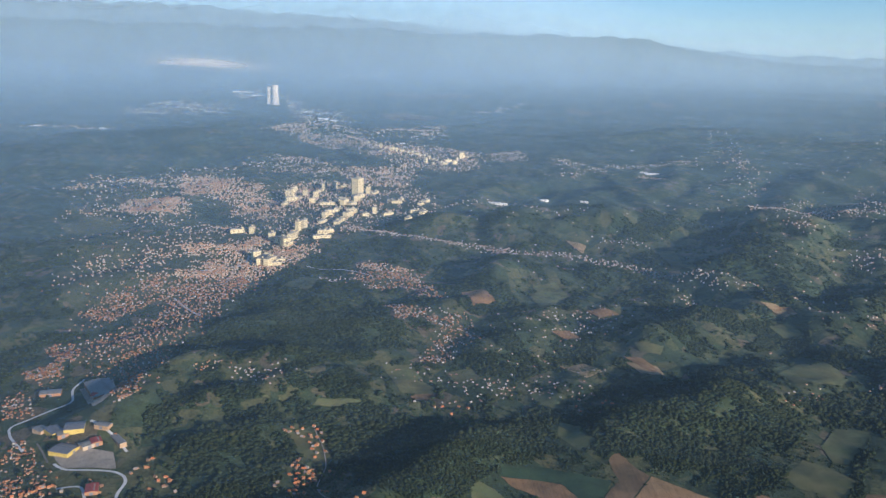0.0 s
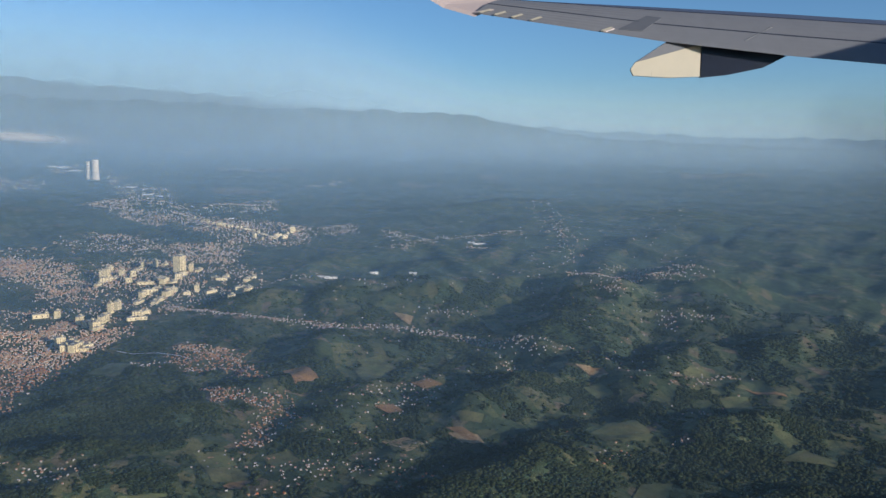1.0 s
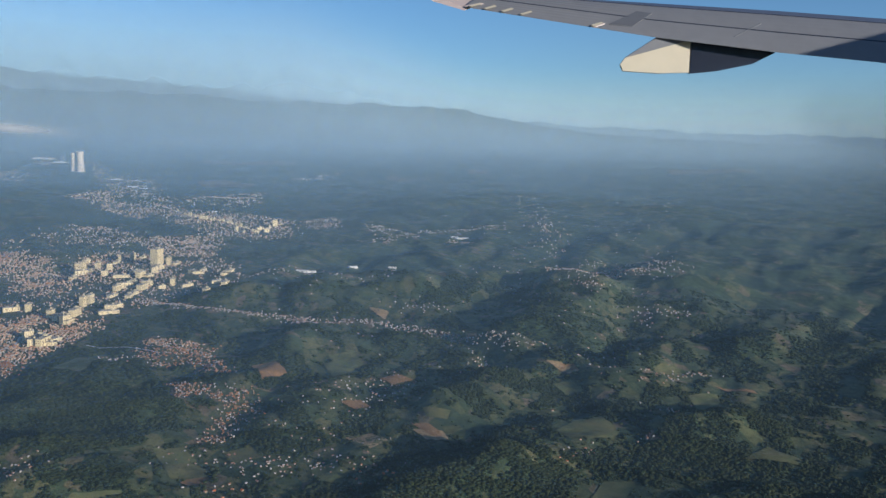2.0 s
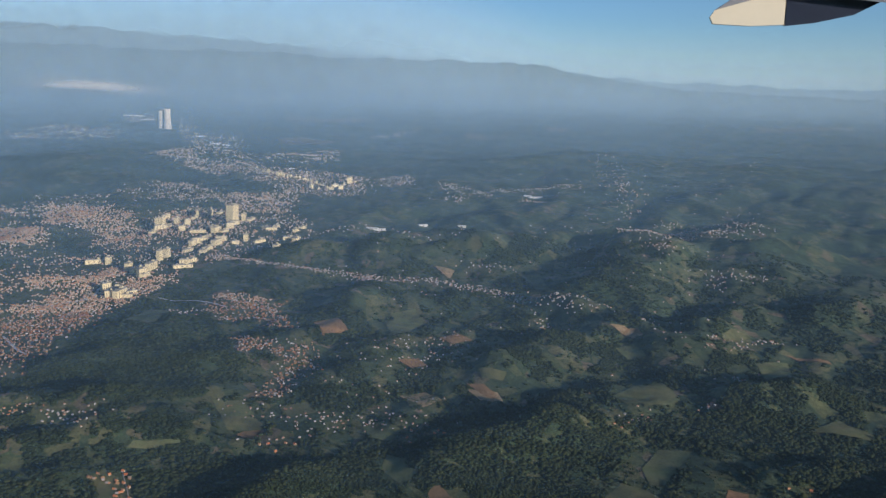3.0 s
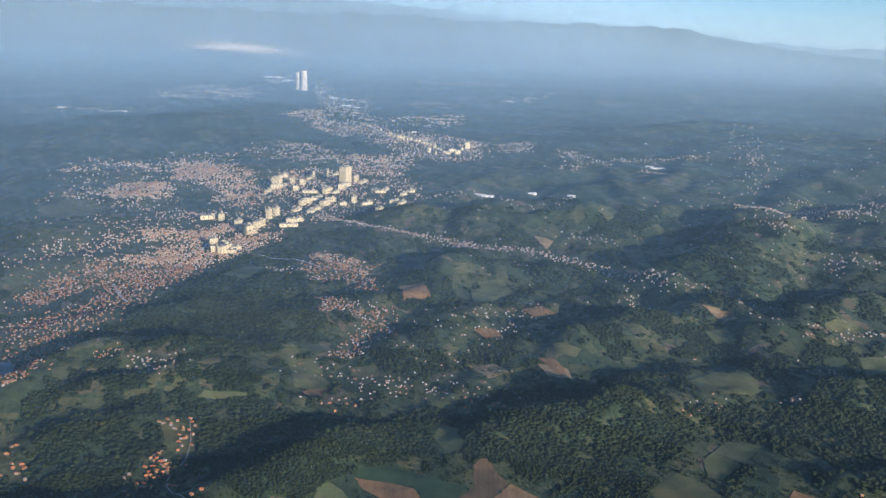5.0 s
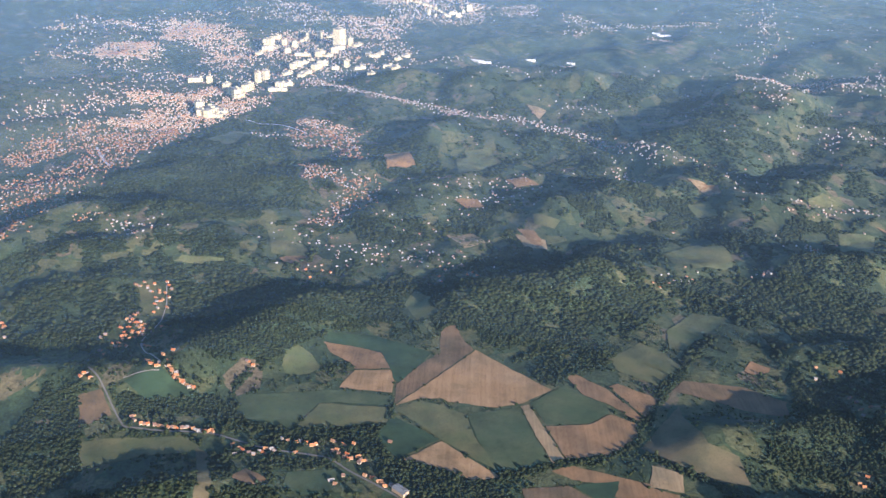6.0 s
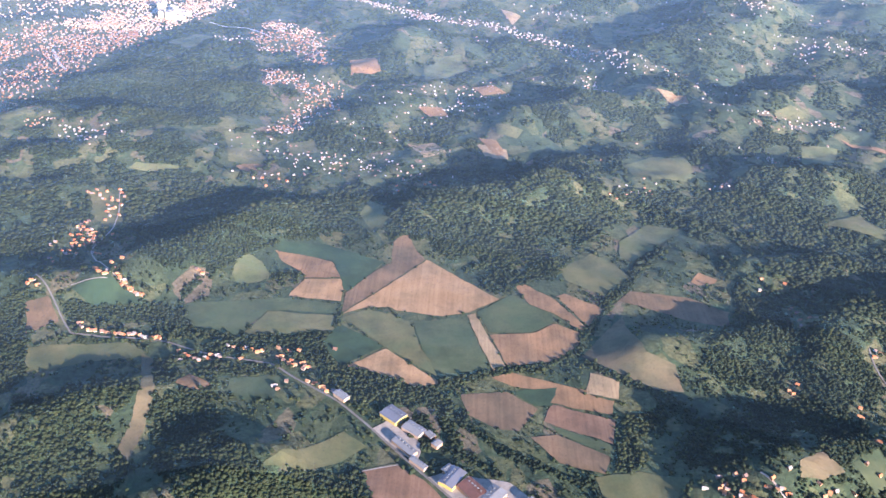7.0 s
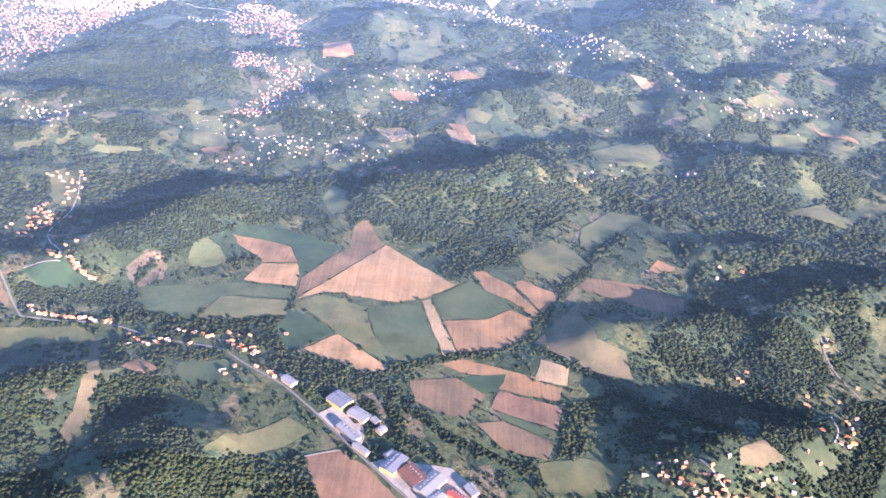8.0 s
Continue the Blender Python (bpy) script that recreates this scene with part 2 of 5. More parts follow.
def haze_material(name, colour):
    """Painted haze: a tinted sheet lets most light through and scatters the rest, by the mesh's own thickness."""
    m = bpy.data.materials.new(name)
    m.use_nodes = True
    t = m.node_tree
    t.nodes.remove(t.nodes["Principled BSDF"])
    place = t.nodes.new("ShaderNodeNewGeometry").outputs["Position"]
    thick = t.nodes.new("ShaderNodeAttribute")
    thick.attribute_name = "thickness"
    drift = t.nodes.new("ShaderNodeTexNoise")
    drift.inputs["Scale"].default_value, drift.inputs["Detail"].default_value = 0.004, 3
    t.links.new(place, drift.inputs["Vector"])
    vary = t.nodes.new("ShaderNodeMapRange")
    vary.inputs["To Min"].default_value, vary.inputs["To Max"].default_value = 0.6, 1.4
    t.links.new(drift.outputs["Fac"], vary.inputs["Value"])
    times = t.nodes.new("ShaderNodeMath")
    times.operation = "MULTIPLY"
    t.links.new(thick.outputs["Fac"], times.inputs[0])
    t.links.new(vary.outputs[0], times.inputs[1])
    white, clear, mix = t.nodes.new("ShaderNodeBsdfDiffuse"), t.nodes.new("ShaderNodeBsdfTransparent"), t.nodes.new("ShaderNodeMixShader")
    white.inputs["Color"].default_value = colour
    facing = t.nodes.new("ShaderNodeCombineXYZ")  # one fixed normal: the sheets stand for air and take the sun alike all round
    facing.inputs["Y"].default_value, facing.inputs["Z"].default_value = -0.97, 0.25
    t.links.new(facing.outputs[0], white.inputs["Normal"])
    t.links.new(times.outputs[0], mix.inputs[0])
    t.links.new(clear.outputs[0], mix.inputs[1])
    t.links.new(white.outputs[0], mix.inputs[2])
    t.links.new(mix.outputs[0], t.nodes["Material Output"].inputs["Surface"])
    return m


HAZE_WHITE = haze_material("white_mist_air", (0.54, 0.49, 0.44, 1))


# ---- lie of the land ----
CENTRE = (50.0, 0.0)
RIDGES = [  # crest line, height, half width
    ([(-110, 285), (-103, 315), (-96, 331), (-59, 330)], 6.5, 9),
    ([(-77, 292), (-50, 305), (-30, 317)], 4.5, 7),
    ([(-77, 260), (-58, 273)], 2.5, 6),
    ([(-14, 221), (0, 238), (8, 251), (19, 266)], 4.5, 7),
    ([(-63, 205), (-32, 212)], 3.5, 6),
    ([(79, 283), (90, 288), (123, 301)], 5.5, 8),
    ([(117, 382), (152, 410)], 6, 10),
    ([(191, 501), (217, 531), (283, 659)], 11, 17),
    ([(220, 440), (230, 417), (253, 431)], 8, 12),
    ([(58, 507), (99, 520)], 5.5, 12),
    ([(27, 360), (49, 373)], 3.5, 8),
    ([(9, 663), (61, 669), (135, 701)], 10, 21),
    ([(159, 682), (225, 699), (286, 727)], 9, 21),
    ([(146, 202), (161, 204), (179, 210)], 3.2, 6.5),
    ([(193, 254), (200, 256), (216, 262)], 3.2, 6.5),
    ([(211, 228), (246, 237)], 4.5, 8),
    ([(163, 160), (177, 164)], 2.8, 5.5),
    ([(152, 149), (168, 154)], 2.2, 4.5),
    ([(-10, 152), (1, 162), (12, 167)], 2.8, 5.5),
    ([(34, 147), (48, 146)], 2.8, 5),
    ([(25, 130), (37, 134)], 2.4, 5),
    ([(-5, 390), (-40, 388)], 2.5, 8),
    ([(-83, 411), (-45, 440)], 5, 35),
    ([(125, 304), (158, 320)], 4, 8),
    ([(213, 327), (252, 339)], 5.5, 9),
    ([(-242, 558), (-196, 569)], 7, 22),
    ([(-215, 467), (-179, 482)], 6, 16),
    ([(-427, 1392), (-397, 1832), (-259, 1634)], 10, 75),
    ([(-573, 1127), (-477, 1277)], 12, 90),
    ([(396, 1636), (705, 1874)], 9, 70),
    ([(697, 1543), (863, 1532)], 9, 60),
    ([(310, 621), (448, 768)], 9, 30),
    ([(-21, 302), (-2, 296)], 2.2, 5),
    ([(60, 309), (71, 334)], 1.2, 5),
    ([(134, 333), (168, 345)], 3.2, 7),
    ([(-25, 352), (-9, 349)], 2.0, 5),
    ([(-93, 377), (-63, 394)], 2.4, 5),
    ([(28, 423), (60, 397)], 3.0, 7),
    ([(343, 467), (369, 483)], 6, 12),
    ([(402, 656), (450, 662)], 7, 16),
    ([(276, 462), (306, 478)], 5, 10),
    ([(193, 196), (203, 214)], 2.5, 5),
    ([(169, 150), (199, 165)], 3.2, 6),
]
VALLEY = [(-120, 290), (-130, 400), (-112, 527), (-95, 680), (-70, 850), (40, 1150), (140, 1400)]
SIDE_VALLEY = [(-65, 668), (-17, 634), (43, 597), (65, 575), (101, 574), (139, 545), (165, 518), (197, 498), (216, 477), (225, 422)]
EAST_VALLEY = [(309, 780), (357, 752), (464, 799)]
RANGE_NEAR = ([-180, -40, -16, -6, 6, 14, 17, 23, 35, 60, 180], [60, 205, 200, 205, 192, 185, 130, 75, 45, 40, 40])
RANGE_FAR = ([-180, -40, -16, -10, -3, 5, 13, 21, 32, 60, 180], [90, 330, 315, 295, 265, 225, 185, 125, 100, 95, 90])


def waves(x, y, seed=0.0):
    """Smooth uneven swell between about -1 and 1."""
    a = x + 0.9 * np.sin(0.8 * y + seed) + 0.4 * np.sin(2.1 * y + 3 * seed)
    b = y + 0.9 * np.sin(0.7 * x + 1.7 + seed) + 0.4 * np.sin(1.9 * x - seed)
    return 0.5 * np.sin(a + seed) * np.cos(0.93 * b) + 0.3 * np.sin(1.7 * a - 1.3 * b + 2 * seed) + 0.2 * np.sin(2.9 * b + 2.3 * a)


def swell(x, y, scale, seed=0.0):
    x, y = x / scale, y / scale
    return waves(x, y, seed) + 0.5 * waves(2.1 * x, 2.1 * y, seed + 1.3) + 0.25 * waves(4.3 * x, 4.3 * y, seed + 2.9)


def from_line(x, y, points):
    """Distance of places from a broken line."""
    best = np.full(np.shape(x), 1e9)
    for (ax, ay), (bx, by) in zip(points[:-1], points[1:]):
        dx, dy = bx - ax, by - ay
        k = np.clip(((x - ax) * dx + (y - ay) * dy) / (dx * dx + dy * dy), 0, 1)
        best = np.minimum(best, np.hypot(x - ax - k * dx, y - ay - k * dy))
    return best


def lee_of(x, y, points):
    """1 on the steep north-western side of a crest line, -1 on its gentle side, soft between."""
    (ax, ay), (bx, by) = points[0], points[-1]
    nx, ny = ay - by, bx - ax
    long = math.hypot(nx, ny)
    if 0.62 * nx - 0.79 * ny > 0:
        nx, ny = -nx, -ny
    mx, my = sum(p[0] for p in points) / len(points), sum(p[1] for p in points) / len(points)
    return np.tanh(((x - mx) * nx + (y - my) * ny) / long / 4.0)


def height(x, y):
    """The ground's height above the valley."""
    x, y = np.asarray(x, float), np.asarray(y, float)
    r = np.hypot(x - CENTRE[0], y - CENTRE[1])
    size = np.interp(r, [0, 150, 260, 340, 450, 800, 1500, 3000, 5000], [0.3, 0.5, 0.8, 1.8, 4.0, 6.5, 6.0, 5.0, 12.0])
    flat = 1 - np.exp(-(from_line(x, y, VALLEY) / (30 + 0.05 * r)) ** 2)
    side = from_line(x, y, SIDE_VALLEY)
    floor = 1 - 0.8 * np.exp(-(side / 9) ** 2)
    flat = flat * (1 - 0.9 * np.exp(-(side / 15) ** 2)) * (1 - 0.9 * np.exp(-(from_line(x, y, EAST_VALLEY) / 30) ** 2))
    plain = 1 - 0.9 * np.exp(-(((x - 100) / 75) ** 2 + ((y - 200) / 42) ** 2) ** 2)
    wide = 13 + 0.022 * np.minimum(r, 1500)
    z = size * flat * plain * (waves(x / wide, y / wide, 0.4) + 0.3 * waves(2.1 * x / wide, 2.1 * y / wide, 1.7) + 0.10 * waves(4.7 * x / wide, 4.7 * y / wide, 3.1))
    for line, high, wide in RIDGES:
        d = from_line(x, y, line)
        if np.min(d) > 5 * wide:
            continue
        uneven = 1 + 0.2 * swell(x, y, 2.2 * wide, high)
        lee = lee_of(x, y, line)
        z = z + 1.3 * high * np.exp(-0.5 * (d / (wide * (1.3 - 0.3 * lee))) ** 2) * uneven * floor
    turn = np.degrees(np.arctan2(x - CENTRE[0], y - CENTRE[1]))
    rough = 1 + 0.05 * swell(turn, r / 300, 4.0, 2.0) + 0.02 * swell(turn, r / 300, 0.9, 1.0)
    z = z + 115 * np.clip((r - 2300) / 2000, 0, 1) ** 1.4
    z = z + np.interp(turn, *RANGE_NEAR) * rough * np.exp(-0.5 * ((r - 4420) / 110) ** 2)
    z = z + np.interp(turn, *RANGE_FAR) * rough * np.exp(-0.5 * ((r - 4760) / 120) ** 2)
    return z


# ---- the plan: fields, lanes, woods and houses ----
SPOTS_IN, CLEARINGS = {}, []
FIELDS, LANES, YARDS, WOODS, HEDGES, DISTRICTS, SPOTS = [], [], [], [], [], [], []
FARMS = set()  # spots of small pale farmhouses


def field(kind, label, points):
    FIELDS.append((kind, label, points))


def lane(wide, points):
    LANES.append((wide, points))


def yard(points):
    YARDS.append(points)


def wood(points):
    WOODS.append(points)


def clearing(most, points):
    CLEARINGS.append((most, points))


def hedge(wide, points):
    HEDGES.append((wide, points))


def inside(x, y, points):
    """Which places lie inside a closed outline."""
    hit = np.zeros(np.shape(x), bool)
    for (ax, ay), (bx, by) in zip(points, points[1:] + points[:1]):
        if ay != by:
            hit ^= ((ay > y) != (by > y)) & (x < (bx - ax) * (y - ay) / (by - ay) + ax)
    return hit


def district(count, points):
    """Houses spread over an outline, in loose rows."""
    count = int(count * 2.3)
    DISTRICTS.append(points)
    size = 0.5 * abs(sum(a[0] * b[1] - b[0] * a[1] for a, b in zip(points, points[1:] + points[:1])))
    SPOTS_IN[str(points)] = count / size
    xs, ys = [p[0] for p in points], [p[1] for p in points]
    street, got, tries = random.uniform(-25, 25), 0, 0
    loose, grain = 0.045 * math.sqrt(size), 3.0 + 0.006 * ys[0]
    while got < count and tries < 40 * count:
        tries += 1
        x, y = random.uniform(min(xs), max(xs)), random.uniform(min(ys), max(ys))
        if inside(x, y, points) and random.random() < 0.55 + 0.9 * float(waves(x / grain, y / grain, 2.0)):
            x, y = x + random.gauss(0, loose), y + random.gauss(0, loose)
            SPOTS.append((x, y, street + random.choice((0, 90)) + random.gauss(0, 9)))
            if random.random() < (0.9 if x > 80 else 0.45 if y > 950 else 0.35 if x > -60 and y < 560 else 0.15):
                FARMS.add(SPOTS[-1])
            got += 1


def scattered_houses(count, points):
    """Single farmhouses here and there inside an outline."""
    count = int(1.3 * count)
    xs, ys = [p[0] for p in points], [p[1] for p in points]
    while count:
        x, y = random.uniform(min(xs), max(xs)), random.uniform(min(ys), max(ys))
        if inside(x, y, points):
            SPOTS.append((x, y, random.uniform(0, 180)))
            FARMS.add(SPOTS[-1])
            count -= 1


def string_of_houses(count, wide, points):
    """Houses strung along a lane."""
    long = [math.dist(a, b) for a, b in zip(points[:-1], points[1:])]
    for _ in range(int(1.5 * count)):
        k = random.choices(range(len(long)), long)[0]
        (ax, ay), (bx, by), u = points[k], points[k + 1], random.random()
        SPOTS.append((ax + (bx - ax) * u + random.gauss(0, wide), ay + (by - ay) * u + random.gauss(0, wide), math.degrees(math.atan2(by - ay, bx - ax)) + random.choice((0, 90)) + random.gauss(0, 12)))
        if math.hypot(ax, ay) < 1300 and ax > -80:
            FARMS.add(SPOTS[-1])


def hamlet(points):
    for x, y in points:
        SPOTS.append((x, y, random.uniform(-40, 40)))


field('tan', 'wide ploughed field of pale tan earth', [(55.8, 209), (60.6, 216.3), (78.9, 244.6), (87.3, 237.6), (102.9, 223.6), (93.7, 215), (86.1, 211.8), (71.4, 213.1), (69.5, 214.7), (62.8, 213.5)])
field('brown', 'narrow ploughed strip of grey-brown earth', [(55.4, 209.6), (55, 220.5), (61.8, 233.3), (67.3, 241.5), (66.7, 254.4), (68.6, 258.7), (71.7, 259.1), (75, 250), (78.3, 244.7), (60.5, 216.9)])
field('rose', 'ploughed field of rosy brown earth', [(28.3, 241.4), (37.9, 241.8), (48, 238.4), (51.1, 231.7), (52.1, 229), (40.9, 227.5), (40, 230.1), (31.7, 236.2)])
field('tan', 'stubble field of pale tan straw', [(41, 226.7), (52.2, 228.3), (54.2, 221.9), (54.2, 215.6), (38.1, 216.3), (38.7, 219.6)])
field('deep', 'dark green field of young crop', [(29, 247), (44.1, 249.5), (64.5, 240.6), (61.7, 233.9), (55.3, 221.5), (54, 223), (50.1, 235), (47.8, 239.8), (28.9, 242.2)])
field('lime', 'round pale green meadow inside the wood', [(18.3, 225), (17.9, 232), (20.5, 237), (25.8, 233.9), (30.3, 226.6), (27.6, 222.7), (21.4, 219.9)])
field('green', 'long green meadow beside the stream trees', [(9.7, 208), (38.3, 215.1), (53.3, 213.9), (54.2, 208.9), (33.1, 208.3), (28.6, 194.3), (15, 196.6), (11, 201.7)])
field('olive', 'mown olive meadow', [(33.7, 207.4), (54.3, 207.9), (54.5, 200.7), (43.9, 197.5), (29.3, 194.7)])
field('deep', 'dark green field of young crop', [(55.9, 203.5), (70, 194.3), (59.2, 184.3), (55.4, 188.5), (51.8, 194.8)])
field('tan', 'ploughed field of pale tan earth', [(60.4, 184), (70.5, 193.3), (86.6, 179.9), (80, 177.4), (73.6, 180.6), (65.5, 183.3)])
field('olive', 'fallow olive field with weeds', [(56.3, 207.3), (62.9, 212.6), (69.9, 211.1), (76.9, 206.7), (79.5, 195.7), (83.2, 190.7), (85.3, 182.7), (70.7, 193.9)])
field('green', 'wide green field of crop', [(77.1, 207.3), (92.6, 212.3), (99.9, 187.6), (90.2, 182.8), (86, 182.5), (80.2, 195.8)])
field('straw', 'narrow stubble strip of pale straw', [(92.9, 213.3), (95.5, 214.6), (104.1, 189.7), (100.7, 187.2)])
field('rose', 'ploughed field of rosy brown earth', [(99.9, 204), (112.5, 206.5), (119.6, 212.4), (126.9, 208.6), (125.5, 201.6), (118.5, 194), (104.9, 189.1)])
field('green', 'green field of crop between ploughed strips', [(96, 215.3), (102.9, 222.6), (107.4, 227), (113, 220.9), (119, 217.6), (119.3, 213), (112.5, 207.1), (100.1, 205.1)])
field('rose', 'narrow ploughed strip of rosy earth', [(108.1, 232.5), (111.5, 233.8), (120.6, 225.8), (128.9, 212.1), (127.6, 209.6), (119.8, 218), (112.5, 222.1)])
field('rose', 'ploughed strip of rosy earth', [(121.2, 227.8), (124.1, 229.8), (136, 222.4), (129.7, 212.2), (122.4, 225.6)])
field('olive', 'mown olive meadow with small bushes', [(123.3, 245.1), (136.1, 258.7), (143.2, 252.1), (147.6, 242.5), (136.8, 230.2), (125.5, 237.7)])
field('lime', 'pale green meadow beside the wood', [(147.3, 268.5), (160.1, 284.3), (172.2, 280.8), (158.7, 263.6), (150.3, 254.3), (145.7, 256.2)])
field('brown', 'bare grey-brown field on a slope', [(141.2, 227.8), (145.5, 233.9), (164.8, 233.1), (175.8, 226), (172.3, 214.3), (153.9, 223.1)])
field('rose', 'small patch of bare rosy earth', [(167.6, 243.1), (171.5, 249.2), (176.7, 244.9), (175.4, 242.7), (169.1, 240.7)])
field('fallow', 'fallow grey-brown pasture', [(126, 196.6), (141, 219.1), (141.3, 206.3), (143.6, 196), (151.4, 192.6), (152.3, 183.2), (144, 183.3), (133.8, 190)])
field('rose', 'thin ploughed strip of rosy earth', [(100.2, 184.1), (105.7, 187.1), (127, 181.2), (119.2, 179.2), (105.6, 181.2)])
field('deep', 'small dark green field of crop', [(105.3, 178.8), (117.9, 182.1), (116, 174.4), (111.5, 173.8)])
field('rose', 'ploughed field of rosy brown earth', [(118.6, 182.2), (132.7, 177.9), (131.4, 172.5), (115.6, 175.5)])
field('straw', 'striped stubble field', [(127.6, 189.1), (135.1, 185.9), (134, 179), (125.7, 180.3)])
field('earth', 'freshly ploughed field of reddish earth', [(116, 175), (131.9, 170.4), (130.2, 161.5), (113.5, 168.2)])
field('brown', 'bare grey-brown field', [(92.1, 176), (104.1, 178.6), (112.2, 172.7), (106.9, 163.6), (101.2, 163.8), (93.9, 168.4)])
field('brown', 'bare brown field beside the hedge', [(109.7, 161.7), (116.2, 163.6), (128.9, 156.9), (127, 151.1), (116.4, 153.6)])
field('green', 'narrow green strip between ploughed fields', [(114.9, 167), (130.8, 160.7), (129.7, 157.6), (116.9, 163.9)])
field('earth', 'bare reddish brown field beside the road', [(69.9, 146), (78.1, 148.4), (84.4, 144.4), (94.8, 133), (77, 131.4), (72, 140.8)])
field('olive', 'sloping olive meadow with bare streaks', [(47.7, 141.5), (51.4, 147.4), (63.8, 158.5), (70, 154), (65.3, 149), (56.1, 143.1)])
field('green', 'small green meadow behind the houses', [(31.6, 170.6), (31.6, 175.5), (42.2, 178.2), (48.4, 177.6), (43.2, 168.6), (36.4, 166.5)])
field('deep', 'dark green field below the village', [(-23.9, 206), (-15, 212.3), (-2.4, 204.5), (-15.6, 200.6)])
field('olive', 'grassy field beside the road', [(-25.7, 181.2), (-17.7, 183.8), (-0.8, 187.5), (6.3, 183.5), (3.6, 180.4), (-8.7, 177.3), (-20.2, 170.5)])
field('brown', 'bare brown field beside the lane', [(-34.3, 199.4), (-29.1, 202.3), (-22, 193.1), (-26.4, 188.9), (-28.5, 187.1)])
field('fallow', 'dry grassy clearing between woods', [(4.9, 183.3), (8.7, 181.1), (14.8, 166.6), (16.4, 157.5), (16.9, 148.7), (16.9, 142.9), (13, 146.7), (13, 155.2), (11.6, 165.4)])
field('rose', 'small patch of bare rosy earth', [(18.4, 169.8), (20.7, 175.3), (27.5, 172.1), (24.4, 168.1)])
field('olive', 'orchard meadow between village houses', [(-47, 272.8), (-44.1, 278.1), (-37.9, 272.7), (-31.9, 255.3), (-34.6, 252.4), (-40.3, 257)])
field('lime', 'pale green clearing in the wood', [(52, 274.3), (54.6, 286), (61.6, 280.5), (60.5, 272.6), (65.2, 267.7), (58, 261.2)])
field('lime', 'pale green strip meadow', [(-38.6, 295.9), (-27.2, 297.2), (-18, 296.8), (-30, 293.2), (-40.1, 291.1)])
field('lime', 'pale green meadow beside farmhouses', [(46.4, 313.9), (54.8, 317.5), (61.7, 306.3), (57.5, 297.2), (49.4, 301.7)])
field('olive', 'olive meadow on a hillside', [(-11, 324.6), (-5.3, 330.6), (7, 322.5), (6.8, 313.8), (-6.6, 311.4)])
field('rose', 'small patch of bare rosy earth', [(-3, 309), (1.7, 316), (7.6, 312), (3, 299)])
field('straw', 'dry stubble field on a hillside', [(63.7, 345.7), (76, 349), (81.7, 336.3), (72.6, 327.9)])
field('rose', 'narrow patch of bare earth on a hillside', [(95.9, 355.9), (103.8, 353.8), (107.7, 342.6), (104, 333.4)])
field('rose', 'bare rosy field beside farmhouses', [(66.1, 384.4), (77.2, 397.3), (80.7, 385.6), (72.4, 375.3)])
field('rose', 'bare rosy field on a hill', [(22.9, 450.2), (35.9, 461.2), (42, 437.2), (28.6, 416.9)])
field('rose', 'bare rosy field on a hill', [(92, 430), (102.5, 434.5), (110.5, 427.8), (97.9, 418.2)])
field('lime', 'pale green hillside meadow', [(68.2, 480), (84.1, 487.9), (87.7, 462.8), (73.2, 444.2)])
field('rose', 'bare rosy field beside a village', [(191, 431.4), (204.9, 427.1), (205, 418), (195.4, 424)])
field('lime', 'pale green meadow', [(184.7, 406.2), (196.9, 411.9), (197.2, 392), (187, 391.9)])
field('rose', 'long bare strip on a hillside', [(274, 390.6), (293.9, 383.7), (294, 379.1), (277.8, 384.2)])
field('lime', 'pale green meadow on a hillside', [(157.6, 333.2), (176.7, 347.6), (188.3, 329.9), (181.9, 322.9), (160, 320.2)])
field('olive', 'dry meadow strip on a slope', [(230.9, 296.9), (250.2, 306.4), (256.5, 291.1), (251.8, 287.3), (240.5, 293.1)])
field('fallow', 'rough meadow between trees', [(170.5, 151.6), (178.2, 157), (182.2, 152.1), (175.5, 148.4), (169.6, 147.4)])
field('green', 'green meadow beside houses', [(184.8, 155.3), (194.6, 162.5), (197.8, 155.1), (188.4, 148.3)])
field('olive', 'rough grassy ground beside the stream', [(124.3, 150), (135.2, 152.7), (145.4, 150.5), (141.5, 142.4), (126, 141.3)])
field('olive', 'olive meadow on a slope', [(168, 337), (189.3, 352.2), (188.5, 333.1), (167.3, 317.1)])
field('straw', 'bare strip beside houses', [(189.9, 432.8), (198.4, 430.3), (204.9, 417.9), (199.4, 418.2)])
field('olive', 'pale meadow on a hillside', [(174.7, 599.6), (189.5, 593.4), (180.3, 513.9), (171.2, 531.7)])
field('olive', 'pale meadow above the town', [(-305, 668.8), (-272.6, 692.4), (-229.7, 650), (-238.1, 612.2), (-281, 626)])
field('lime', "pale meadow at the wood's edge", [(-82.8, 456.9), (-75.4, 491.1), (-62, 481.7), (-64, 443)])
field('straw', 'small dry meadow', [(111.2, 614), (125.3, 604.6), (118.6, 581)])
field('straw', 'long pale field on the far plain', [(436.8, 2594.4), (564.3, 2521.3), (556.8, 2482.6), (417.8, 2465.7)])
field('straw', 'pale field on the far plain', [(779.7, 2901.6), (857.6, 2860.2), (818.5, 2733.7), (760.7, 2785.8)])
field('straw', 'long pale field on the far plain', [(-167.5, 3098.9), (172.7, 3132.2), (168.3, 3019.2), (-146.8, 2943.6)])
field('tan', 'pale quarry ground on the far plain', [(-144.8, 2304.5), (-68.4, 2363.3), (37.9, 2184.8), (-10.9, 2046.9), (-84.1, 2090.4)])
